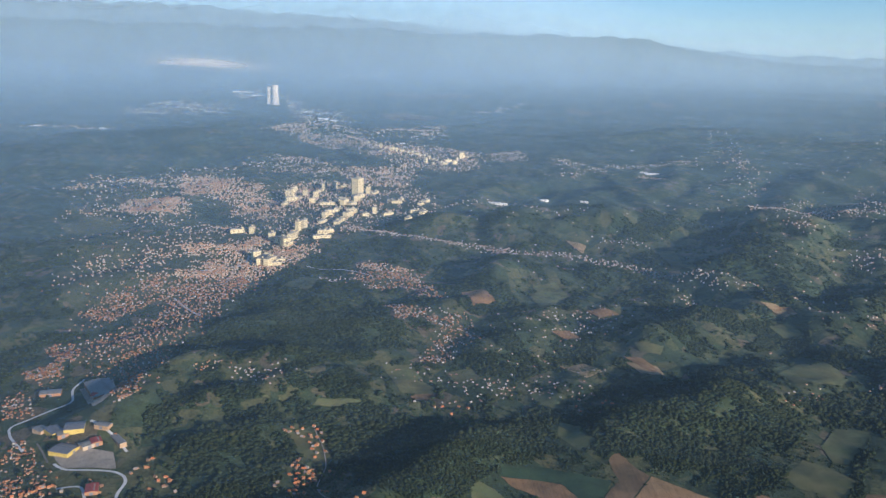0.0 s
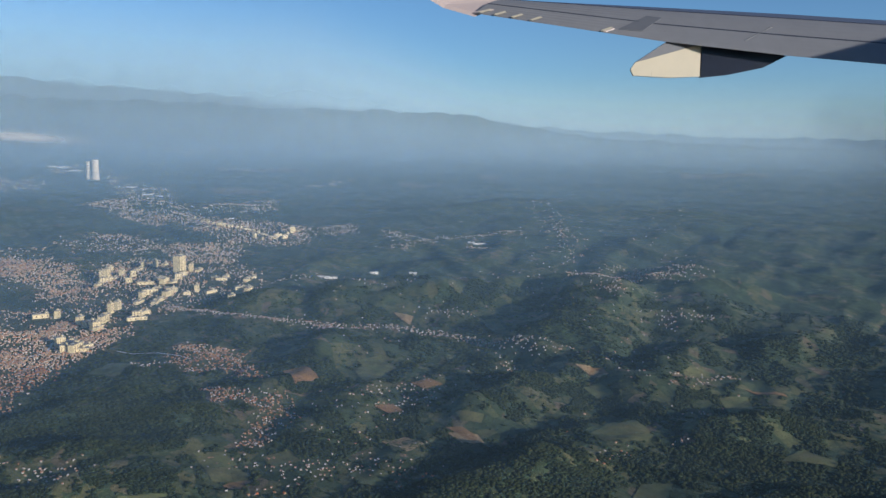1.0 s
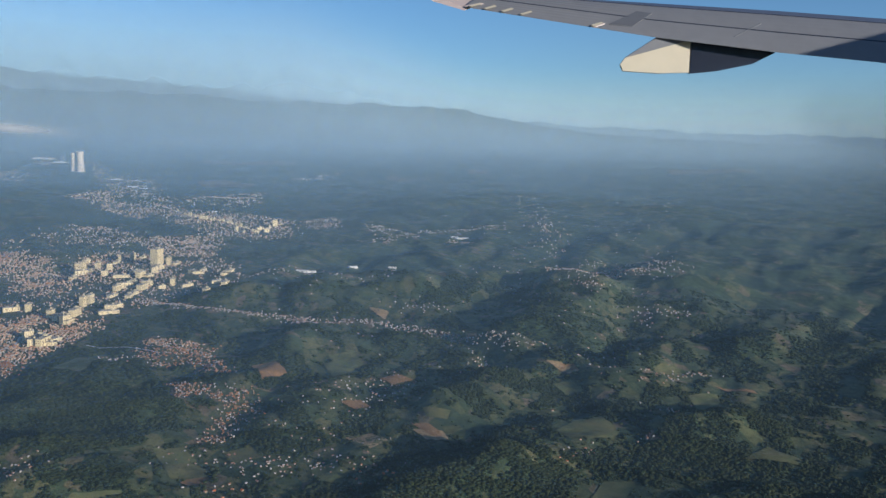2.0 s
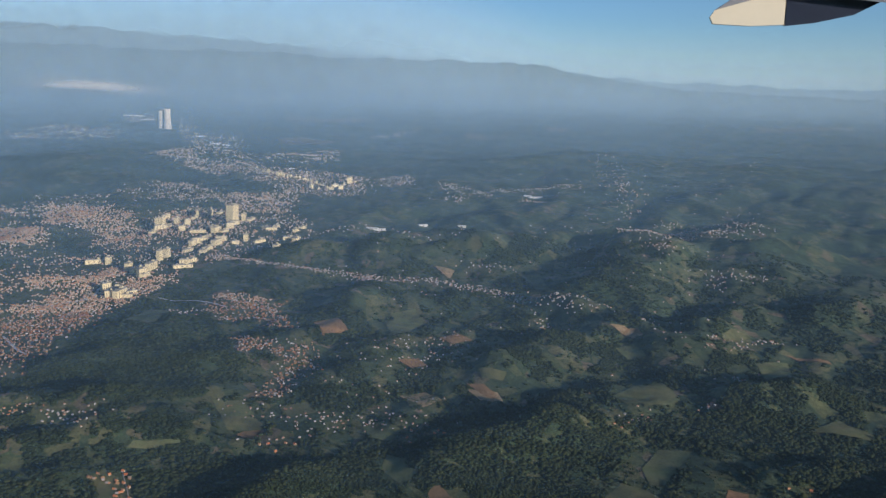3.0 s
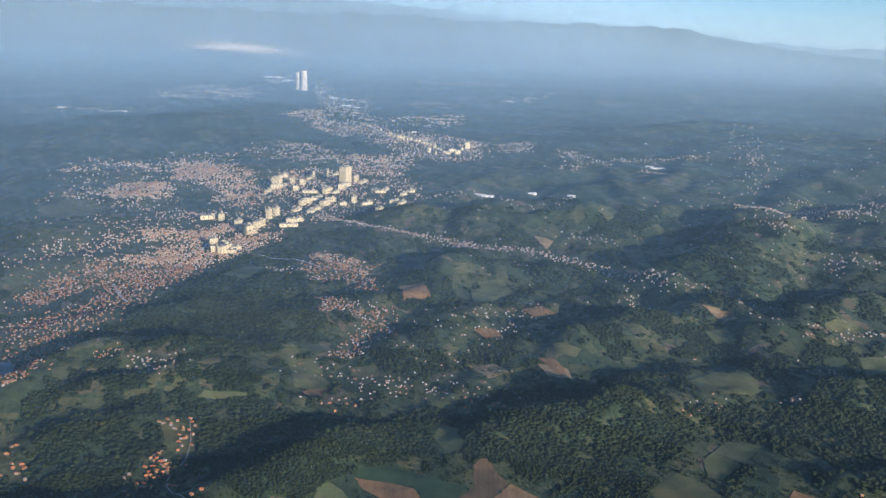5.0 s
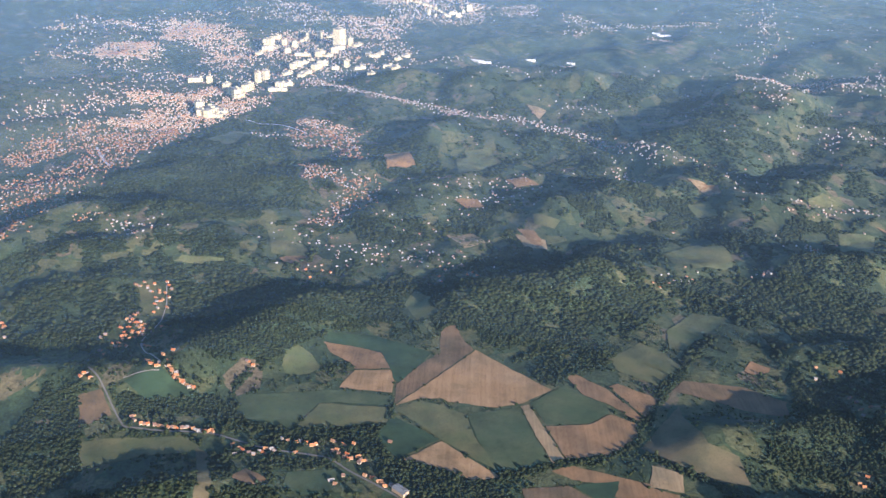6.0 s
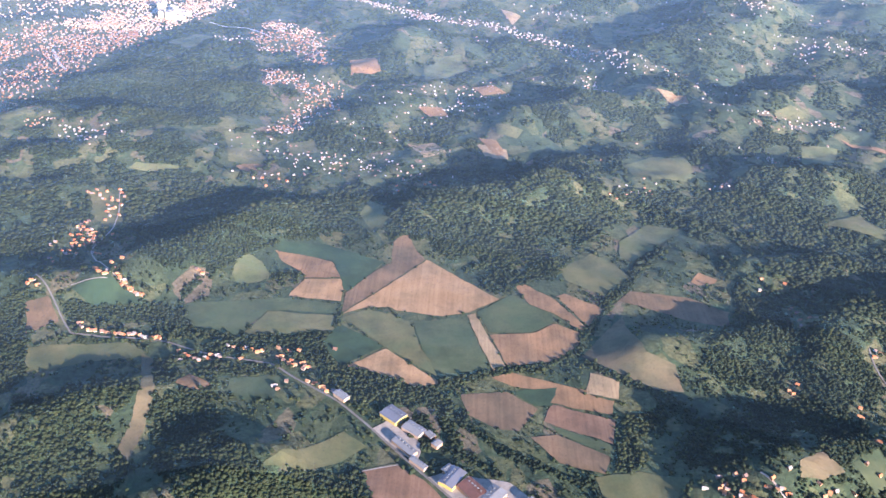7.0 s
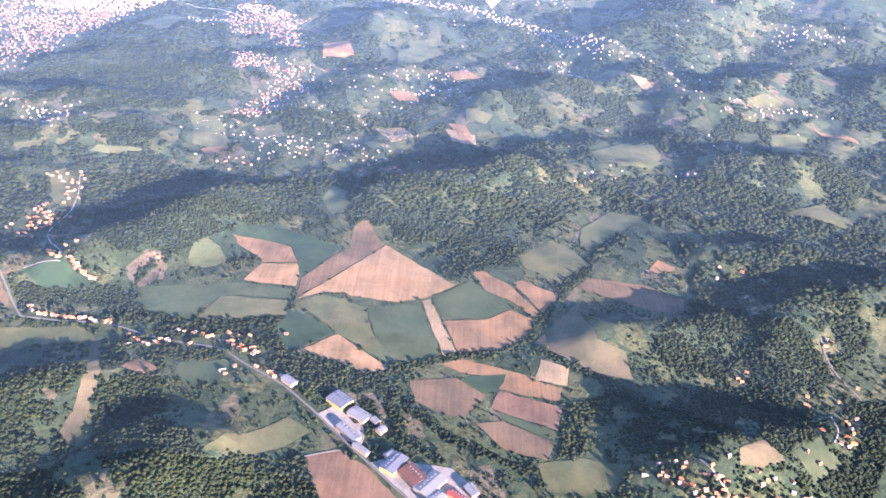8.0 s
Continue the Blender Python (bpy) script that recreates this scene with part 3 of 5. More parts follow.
field('straw', 'long pale field on the far plain', [(1577.1, 2874.5), (1979.3, 2889.3), (1909.3, 2777.7), (1514.7, 2716.7)])
field('olive', 'pale hillside meadow', [(290.2, 571.5), (318.8, 581.3), (311.6, 571.6), (289.6, 562.7)])
field('olive', 'pale hillside meadow', [(245.2, 408.9), (272.6, 432.7), (269.7, 417.6), (245.4, 401.2)])
field('lime', 'pale green hillside meadow', [(250.6, 378), (269.1, 379.3), (245.3, 331.4), (245, 359.1)])
field('olive', 'dry hillside meadow', [(65.3, 348.1), (79.3, 344.3), (81.7, 334.2), (67, 328.2)])
field('straw', 'bare strip on a hillside', [(94.7, 349.5), (108.2, 345), (108.7, 334.4), (99, 334.6)])
field('olive', 'dry hillside meadow', [(103.5, 369), (116.2, 362.4), (113.2, 356.4), (104.2, 360)])
field('lime', 'pale hillside meadow', [(-16.7, 340.1), (-4.1, 341), (2, 329.1), (-10.3, 324.3)])
field('lime', 'pale hillside meadow', [(63.7, 463.1), (76.7, 474.4), (83.5, 447.2), (66.6, 429)])
field('olive', 'dry hillside meadow', [(11.8, 336.4), (23.9, 339.5), (28, 327.6), (16.2, 324.1)])
lane(0.5, [(-36.8, 211.3), (-30.5, 205.5), (-26.4, 200.5), (-21.6, 194.3), (-17, 189.1)])
lane(0.62, [(-17, 189.1), (-6.1, 189), (7.9, 189.5), (23.6, 184.4), (41, 183), (46.8, 178.1), (60.4, 169.7), (70.5, 160.2), (81.4, 148.8), (89.9, 140.3), (97.9, 132.5)])
lane(0.35, [(-38, 277.5), (-32, 261.4), (-29.5, 249.2), (-30.8, 238.5), (-31.4, 235.1), (-18.9, 217.4), (-11.1, 210.7)])
lane(0.5, [(211.6, 207.6), (210.7, 200.9), (211.5, 192), (215, 183.7)])
lane(0.4, [(202.8, 174.5), (201, 166), (197.9, 161.4)])
lane(0.4, [(161, 148.8), (163.8, 146.1), (165.2, 143.4), (166.8, 140.7), (173.3, 138.1)])
lane(0.9, [(-139, 319.3), (-139.8, 309.1), (-134.3, 297.3), (-142.9, 283.3), (-148.2, 275), (-143.7, 267.1), (-134.3, 256.8)])
lane(1, [(-119.4, 247.4), (-114.9, 243.5), (-98.2, 243), (-93.2, 240.1), (-91.2, 235.4), (-92.2, 230.5), (-91.3, 226.8)])
lane(0.9, [(-111.6, 231.6), (-104.5, 233.8), (-100.5, 226.1)])
lane(0.9, [(-116.8, 271.6), (-111.9, 268.9), (-104.7, 263), (-98.3, 255.8)])
lane(0.7, [(-121.7, 248.2), (-127.1, 256), (-131.6, 261.6)])
lane(1.4, [(-120.6, 549.5), (-117.6, 523.6), (-130.3, 511.4), (-145.9, 503.3)])
lane(1.2, [(-138.4, 438.7), (-119.5, 407.4), (-113, 399.6)])
lane(1, [(-77.9, 526), (-53.3, 520.2), (-30.6, 493.6)])
lane(0.35, [(-24.4, 207.1), (-20.7, 209.6), (-15, 211)])
lane(0.35, [(69.9, 146), (78.1, 148.7)])
yard([(70.5, 160.2), (74.2, 163.9), (83.5, 155.8), (82.5, 150.7), (78.4, 152.2)])
yard([(85, 145.3), (89.5, 147.7), (104.1, 145.9), (110.5, 139.6), (110.9, 134.5), (97.9, 133)])
yard([(-121.7, 252.5), (-118.5, 258.4), (-102.9, 255.4), (-97.9, 244.6), (-115.6, 245)])
yard([(-137, 309.2), (-127, 318.9), (-113, 291), (-119.6, 280.8), (-131.2, 300.7)])
wood([(-92, 360), (-96, 422), (-86, 490), (-44, 491), (-12, 405), (-6, 378), (-21, 342), (-51, 322)])
wood([(-57, 264), (-35, 291), (-14, 290), (22, 280), (50, 298), (53, 260), (27, 251), (10, 224), (-11, 220), (-23, 258), (-54, 284)])
wood([(69, 283), (107, 289), (151, 296), (154, 281), (113, 251), (84, 249), (75, 262)])
wood([(-84, 261), (-57, 267), (-41, 250), (-44, 227), (-67, 228)])
wood([(155, 202), (169, 205), (196, 207), (201, 200), (190, 186), (167, 186), (154, 184)])
wood([(-12, 155), (-1, 163), (12, 163), (12, 149), (11, 139), (-4, 138)])
wood([(19, 159), (28, 169), (40, 163), (48, 146), (66, 147), (71, 136), (78, 131), (38, 125), (22, 141)])
wood([(179, 185), (195, 197), (202, 188), (196, 165), (180, 153), (176, 161)])
wood([(-4, 138), (11, 139), (25, 127), (27, 124), (4, 124)])
wood([(143, 223), (151, 226), (158, 217), (170, 205), (195, 245), (228, 279), (272, 299), (238, 233), (210, 211), (185, 184), (174, 191), (154, 185), (148, 193)])
wood([(185, 184), (204, 191), (194, 161), (180, 144), (170, 141), (162, 146), (174, 153)])
wood([(175, 297), (212, 303), (235, 291), (207, 280), (173, 282)])
wood([(82, 289), (99, 320), (161, 365), (164, 344), (120, 284), (91, 277)])
wood([(184, 515), (207, 542), (233, 549), (252, 563), (267, 524), (219, 483)])
wood([(218, 486), (252, 491), (237, 416), (211, 394)])
clearing(0.06, [(8, 212), (29, 249), (63, 254), (78, 258), (102, 226), (125, 243), (150, 284), (174, 282), (179, 229), (152, 183), (133, 171), (130, 150), (111, 149), (88, 175), (59, 185), (16, 194)])
clearing(0.22, [(82, 175), (94, 177), (123, 141), (118, 135), (104, 142), (89, 152)])
clearing(0.12, [(-36, 221), (-12, 225), (3, 219), (5, 206), (-22, 199)])
clearing(0.1, [(29, 176), (51, 178), (76, 152), (78, 131), (70, 148), (49, 140), (32, 159)])
clearing(0.8, [(125, 158), (152, 154), (214, 181), (197, 143), (123, 135)])
clearing(0.1, [(-156, 284), (-136, 308), (-96, 256), (-87, 228), (-127, 227)])
hedge(2.2, [(87, 179), (99, 187), (112, 190), (122, 198), (130, 213), (138, 227), (147, 243), (161, 264)])
hedge(1.8, [(128, 193), (137, 187), (144, 183), (153, 172)])
hedge(0.9, [(56, 214), (55, 206), (54, 199)])
hedge(4.5, [(-20, 198), (-3, 202), (15, 198), (31, 196), (51, 195), (60, 180), (82, 173)])
hedge(3, [(13, 179), (24, 188), (39, 193)])
hedge(1.5, [(31, 225), (35, 229), (40, 230)])
hedge(4, [(153, 303), (174, 308), (194, 300)])
hedge(1.2, [(81, 178), (93, 166), (104, 155), (117, 149)])
hedge(1.6, [(67, 171), (80, 178), (88, 168), (92, 154), (101, 149)])
district(832, [(-160, 369), (-109, 282), (-108, 306), (-116, 354), (-107, 384), (-108, 429), (-103, 499), (-88, 531), (-83, 592), (-107, 585), (-116, 523), (-141, 509), (-140, 449), (-139, 395), (-148, 377)])
district(384, [(-179, 415), (-180, 437), (-163, 461), (-151, 502), (-139, 535), (-128, 559), (-121, 516), (-133, 491), (-138, 444), (-153, 426), (-158, 396)])
district(480, [(-284, 750), (-290, 784), (-272, 811), (-232, 781), (-219, 751), (-229, 680), (-250, 688)])
district(672, [(-291, 935), (-265, 980), (-180, 868), (-152, 793), (-159, 729), (-195, 789), (-236, 808)])
district(304, [(-173, 562), (-139, 570), (-128, 626), (-110, 610), (-125, 551), (-159, 536)])
district(208, [(-147, 506), (-123, 545), (-100, 575), (-77, 599), (-79, 575), (-96, 521), (-108, 451)])
district(240, [(-46, 504), (-40, 541), (-18, 526), (-1, 515), (0, 480), (14, 435), (6, 437), (-15, 472), (-28, 464)])
district(176, [(-21, 425), (-2, 416), (11, 408), (18, 416), (27, 395), (27, 373), (18, 360), (11, 344), (1, 349), (8, 375), (11, 397), (-10, 396)])
district(528, [(-164, 1609), (-82, 1448), (78, 1315), (78, 1116), (20, 1038), (-71, 1197), (-122, 1394)])
district(72, [(96, 1281), (156, 1348), (148, 1191), (102, 1178)])
district(304, [(-99, 975), (-103, 1084), (-41, 1071), (-18, 1162), (-21, 887), (-75, 914)])
district(416, [(-153, 779), (-150, 903), (-79, 934), (-28, 723), (-60, 644), (-87, 605), (-116, 588)])
district(240, [(-182, 733), (-156, 790), (-150, 903), (-119, 941), (-93, 937), (-120, 732), (-142, 670)])
district(176, [(-160, 369), (-223, 477), (-214, 570), (-171, 686), (-110, 610), (-147, 506), (-157, 418)])
district(176, [(-220, 509), (-391, 863), (-317, 1005), (-214, 1103), (-122, 954), (-227, 995), (-201, 698), (-209, 558)])
district(96, [(-57, 877), (-9, 889), (16, 809), (5, 726), (-34, 735), (-65, 783)])
scattered_houses(130, [(-3, 730), (519, 917), (263, 368), (181, 326), (144, 393), (73, 483)])
scattered_houses(50, [(-6, 378), (90, 440), (85, 302), (8, 305)])
scattered_houses(90, [(350, 1417), (933, 1654), (329, 510), (241, 541)])
scattered_houses(8, [(148, 154), (172, 150), (214, 181), (197, 143), (148, 138)])
district(112, [(-231, 1140), (-189, 1213), (-122, 1107), (-99, 975), (-137, 962)])
district(208, [(-314, 1587), (-258, 1633), (-127, 1423), (-148, 1309)])
district(128, [(287, 703), (349, 838), (343, 707), (294, 594), (281, 622)])
district(80, [(369, 782), (399, 759), (433, 737), (384, 699), (351, 706)])
district(25, [(185, 1210), (230, 1232), (211, 1083), (183, 1093)])
district(144, [(-857, 2327), (-776, 2604), (-609, 2511), (-537, 2172), (-747, 2094)])
district(56, [(-716, 3007), (-639, 3126), (-573, 2865), (-640, 2777)])
district(128, [(-575, 3126), (-335, 2407), (-263, 2363), (-183, 1948), (-219, 1664)])
district(112, [(-300, 1614), (-265, 1962), (-121, 1604), (-147, 1464)])
district(72, [(-175, 361), (-166, 370), (-150, 339), (-158, 338)])
district(88, [(-167, 325), (-157, 339), (-149, 319), (-156, 310)])
district(56, [(-124, 320), (-119, 324), (-105, 289), (-110, 281)])
district(64, [(-143, 261), (-138, 265), (-114, 234), (-111, 226), (-127, 227)])
district(41, [(-164, 304), (-156, 310), (-143, 283), (-155, 282)])
district(64, [(-413, 3943), (-240, 4150), (-191, 3826), (-330, 3651)])
district(128, [(-112, 1629), (-42, 1812), (45, 1847), (15, 1502), (-92, 1529)])
string_of_houses(225, 4.5, [(-65, 668), (-15, 619), (43, 597), (65, 576)])
string_of_houses(225, 5, [(52, 586), (65, 573), (101, 574), (139, 546), (163, 505), (188, 469)])
string_of_houses(39, 5, [(188, 469), (215, 472), (222, 458), (216, 398)])
string_of_houses(90, 10, [(167, 1008), (277, 1165), (398, 1208)])
string_of_houses(21, 6, [(281, 1055), (302, 1037)])
string_of_houses(24, 4, [(155, 793), (176, 785)])
string_of_houses(60, 5, [(12, 768), (72, 820), (94, 680), (136, 677)])
string_of_houses(33, 8, [(-313, 700), (-279, 735)])
string_of_houses(60, 9, [(-377, 908), (-348, 916), (-277, 884)])
string_of_houses(21, 8, [(-364, 819), (-357, 864)])
string_of_houses(51, 9, [(-244, 671), (-185, 657), (-142, 670)])
string_of_houses(69, 8, [(-211, 494), (-181, 523), (-166, 551)])
string_of_houses(12, 4, [(-62, 482), (-44, 491)])
string_of_houses(33, 6, [(73, 423), (89, 422), (111, 432)])
string_of_houses(27, 8, [(51, 383), (68, 396), (77, 392), (97, 401)])
string_of_houses(24, 4, [(154, 468), (164, 438)])
string_of_houses(27, 5, [(228, 393), (252, 402), (280, 414)])
string_of_houses(12, 3, [(151, 303), (166, 312)])
string_of_houses(7, 2, [(227, 360), (230, 355)])
string_of_houses(6, 1.5, [(197, 321), (198, 320)])
string_of_houses(18, 6, [(136, 611), (168, 609)])
string_of_houses(24, 5, [(-15, 341), (3, 329), (14, 325), (29, 321)])
string_of_houses(39, 5, [(27, 319), (43, 325), (51, 318), (73, 303)])
string_of_houses(13, 3, [(-91, 319), (-84, 324)])
string_of_houses(27, 4, [(-77, 317), (-53, 308)])
string_of_houses(10, 5, [(26, 310), (5, 295)])
string_of_houses(39, 25, [(-819, 1584), (-759, 1641), (-628, 1655)])
string_of_houses(33, 20, [(333, 2801), (162, 2432), (114, 2527)])
string_of_houses(39, 18, [(637, 1788), (412, 1007)])
string_of_houses(60, 12, [(395, 845), (449, 740)])
string_of_houses(24, 8, [(325, 569), (356, 561)])
string_of_houses(33, 10, [(528, 1392), (377, 899)])
string_of_houses(18, 8, [(289, 567), (317, 567), (308, 527)])
hamlet([(-39.5, 251.1), (-40.1, 249.5), (-38.9, 252.4), (-37.4, 245.6), (-34.7, 243.7), (-33.6, 245.5), (-32.9, 241.7), (-38.4, 242.8), (-36, 240), (-37, 238), (-34.1, 237.6), (-35.2, 236.5), (-34.1, 240.3), (-37.5, 231.1), (-36, 231), (-34.3, 231.9), (-45.3, 274.6), (-43, 272), (-40.8, 269), (-37.5, 276.8), (-34.2, 272.3), (-33, 266.3), (-31.3, 259.5), (-37.3, 268.6), (-35, 263), (-36.1, 260.5), (-34.1, 254.7), (-46.9, 271.6), (-44.2, 235.5), (-43.7, 237.5), (-41.4, 227.8), (-38.7, 225.2)])
hamlet([(-21.1, 216.3), (-18.6, 213.2), (-16.4, 212.4), (-14.8, 215.8), (-12.9, 213.4), (-11.5, 211.6), (-10.1, 210.8), (-8.8, 209.5), (-7.1, 208.7), (-5.8, 208.2), (-4.4, 208.2), (-16.7, 218.7), (-14.8, 222.1), (-28.1, 245.9), (7.9, 223.4), (10, 222.2), (-29.9, 233.8), (-27.8, 232.9), (-36.9, 206.5), (-33.7, 205.7), (-36.4, 208)])
hamlet([(-16.5, 193.4), (-15.2, 192), (-12.9, 190.9), (-11, 191), (-9.1, 191.1), (-7.1, 190.9), (-5, 190.6), (-3.3, 190.7), (-1.3, 190.7), (-0, 191.4), (1.8, 190.6), (3.6, 190), (5.1, 190), (6.5, 190.5), (14.5, 185.1), (17.8, 183.2), (15.9, 181.1), (21.1, 181.7), (23.3, 182.7), (23.6, 184.4), (26.1, 183.9), (28.7, 188.4), (27, 189)])
hamlet([(32.1, 188.6), (33.8, 188.2), (35.5, 187.4), (31.6, 183.6), (40.8, 190), (41.5, 185.6), (43.4, 184.6), (45, 183.4), (46.9, 182.9), (48.5, 183.8), (49.4, 181.4), (46.7, 189.3), (43.9, 188.9), (43.1, 173.4), (44.6, 172), (46.1, 175.7), (53.6, 175.6), (55.4, 174.4), (57.2, 172.7), (58.9, 173.3), (56.4, 191.3), (50.4, 182.3)])
hamlet([(152.1, 149.3), (152.5, 146.8), (153.4, 146.1), (152.6, 144.9), (153.8, 144.4), (151.8, 145.9), (148.4, 146.4), (156.1, 144.2), (157.1, 143.8), (163.2, 147.1), (163.9, 144.7), (166, 143.9), (164.8, 145), (167.2, 148.9), (156.1, 139.5), (157.3, 139.6), (159.2, 140.4), (160.7, 140.8), (161.8, 140.2), (163.8, 141.6), (165.2, 142.3), (164.3, 140.6), (165.5, 139.9), (166.2, 141.4), (167.5, 140.9), (162.3, 138.7), (159.5, 138.3), (164.4, 138.2), (167.3, 138.5), (168.6, 139.5), (176.2, 145.6), (177.9, 146.3), (174.6, 144.4), (157.8, 148.7), (155.9, 149.6), (161.4, 142.4), (159, 141.9)])
hamlet([(205.9, 171.5), (205.6, 169), (205.9, 172.8), (199.7, 161.7), (201.3, 161), (203.2, 162.7), (191.3, 153.7), (189.9, 142.4), (191.7, 143.7), (193.7, 143.5), (194.5, 142.3), (179.3, 141.3), (183.1, 141.4), (197.6, 178.5), (199.1, 181.9), (215.7, 188.4), (207.3, 181.1), (182.1, 144.1), (213.2, 207.2), (214.5, 206.3), (211.9, 204.5), (204.9, 166.8), (162.5, 140.5)])
hamlet([(-38.8, 247.9), (-35.7, 247.1), (-33, 243.2), (-35.7, 244.2), (-39.1, 246.3), (-38.2, 239.7), (-37.1, 235.6), (-33, 238.8), (-32, 239.7), (-39, 232.4), (-37.7, 233.4), (-42.5, 270.7), (-36, 274.6), (-35.4, 269), (-34.5, 264.2), (-33.9, 257.8), (-37.5, 265.1), (-19.9, 215), (-16, 214), (-11.9, 212.3), (-10.3, 209.8), (-8, 209.2), (-5.2, 207.7), (-3.8, 208), (-8.2, 209.3), (-10.2, 211.6), (-12, 191), (-8.1, 191), (-4.1, 190.6), (-0.4, 190.9), (2.7, 190.2), (5.9, 189.8), (7.6, 190.1), (16.4, 184), (19.8, 182.2), (22.3, 182.9), (25.2, 184.3), (31.1, 188.2), (36.6, 188.1), (42.6, 186.2), (46.3, 182.6), (49.6, 182.4), (45.6, 184.6), (51.6, 176.3), (56.4, 173.6)])
hamlet([(185, 190), (182, 187.5), (182.8, 186.5), (190.7, 244.4), (189.1, 239), (196.7, 226.1), (195.6, 220.8), (194.7, 217), (198.6, 221.3), (198.3, 242.9), (195.9, 229), (153.7, 303.6), (150.3, 298.7), (147.7, 300.4), (157.1, 307), (163.2, 310.1), (192.2, 319), (229, 359.1), (231.8, 356.5), (149, 338)])
hamlet([(-135.6, 272.4), (-137.6, 263.6), (-126.6, 259.2), (-130.2, 256.4), (-109.1, 261.3), (-109.1, 266.7), (-105.4, 264.7), (-101.9, 260.2), (-112, 261.2), (-120.2, 260.2), (-122.6, 246.3), (-118, 242.3), (-114.4, 238.5), (-117.3, 236.7), (-116.7, 231.7), (-113.2, 233.3), (-109, 229.7), (-100.1, 231.6), (-98, 229.5), (-98.1, 233.4), (-91.4, 244.2), (-91.9, 241.5), (-89, 249.6), (-87.9, 250.5), (-88.1, 244.8), (-78.5, 238.4), (-80.3, 239.8), (-103.1, 236.8), (-126.5, 243), (-133.4, 251.2), (-138, 256.8), (-129.5, 250.8), (-122.8, 240.9), (-126.8, 234.2), (-122.3, 230.4), (-132.9, 243), (-138, 251.1)])
hamlet([(-47.5, 271.6), (-45.8, 271.2), (-41.4, 274.4), (-38.1, 270.5), (-35.9, 262.5), (-40.8, 247.8), (-36.9, 246.4), (-40.8, 242.6), (-38.1, 237.3), (-35.9, 240.9), (-34.7, 245), (-78, 237.2), (-79.2, 234.9), (-81.7, 237.5), (-83, 232.9), (-74.8, 232), (-83.3, 239.5)])
scattered_houses(10, [(150, 144), (156, 151), (165, 147), (173, 142), (189, 145), (200, 143), (186, 137), (160, 137)])
BLOCKS_A = [(-142, 870), (-71, 844), (-108, 527), (-108, 542), (-99, 528), (-97, 537), (-114, 541), (-136, 630), (-147, 634), (-102, 646), (-99, 659), (-100, 588), (-101, 613), (-108, 601), (-116, 608), (-80, 632), (-76, 639), (-79, 616), (-88, 709), (-83, 721), (-87, 682), (-72, 691), (-74, 678), (-68, 713), (-67, 733), (-80, 746), (-94, 774), (-78, 778), (-71, 780), (-86, 802), (-54, 721), (-46, 738), (-34, 735), (-67, 823), (-68, 798), (-60, 848), (-135, 773), (-132, 793), (-126, 802), (-123, 826), (-112, 821), (-112, 863), (-110, 783), (-111, 884), (-139, 814)]
TALLEST = BLOCKS_A[1]
BLOCKS_B = [(-136, 822), (-34, 798), (-24, 807), (-28, 793), (-4, 778), (1, 804), (-13, 659), (-8, 740), (-1, 733), (-100, 889), (-92, 904), (-53, 850), (-102, 528), (-102, 587)]
BLOCKS_FAR = [(-87, 1376), (-77, 1348), (-68, 1329), (-58, 1286), (-53, 1268), (-46, 1253), (-40, 1253), (-36, 1267), (-28, 1263), (-22, 1263), (-15, 1259), (-9, 1241), (-3, 1223), (4, 1212), (10, 1190), (15, 1176), (21, 1141), (27, 1130), (30, 1158), (34, 1173), (40, 1135), (45, 1185), (53, 1210), (61, 1228), (-1, 1148), (10, 1124), (-72, 1283), (-56, 1224), (-105, 1458)]
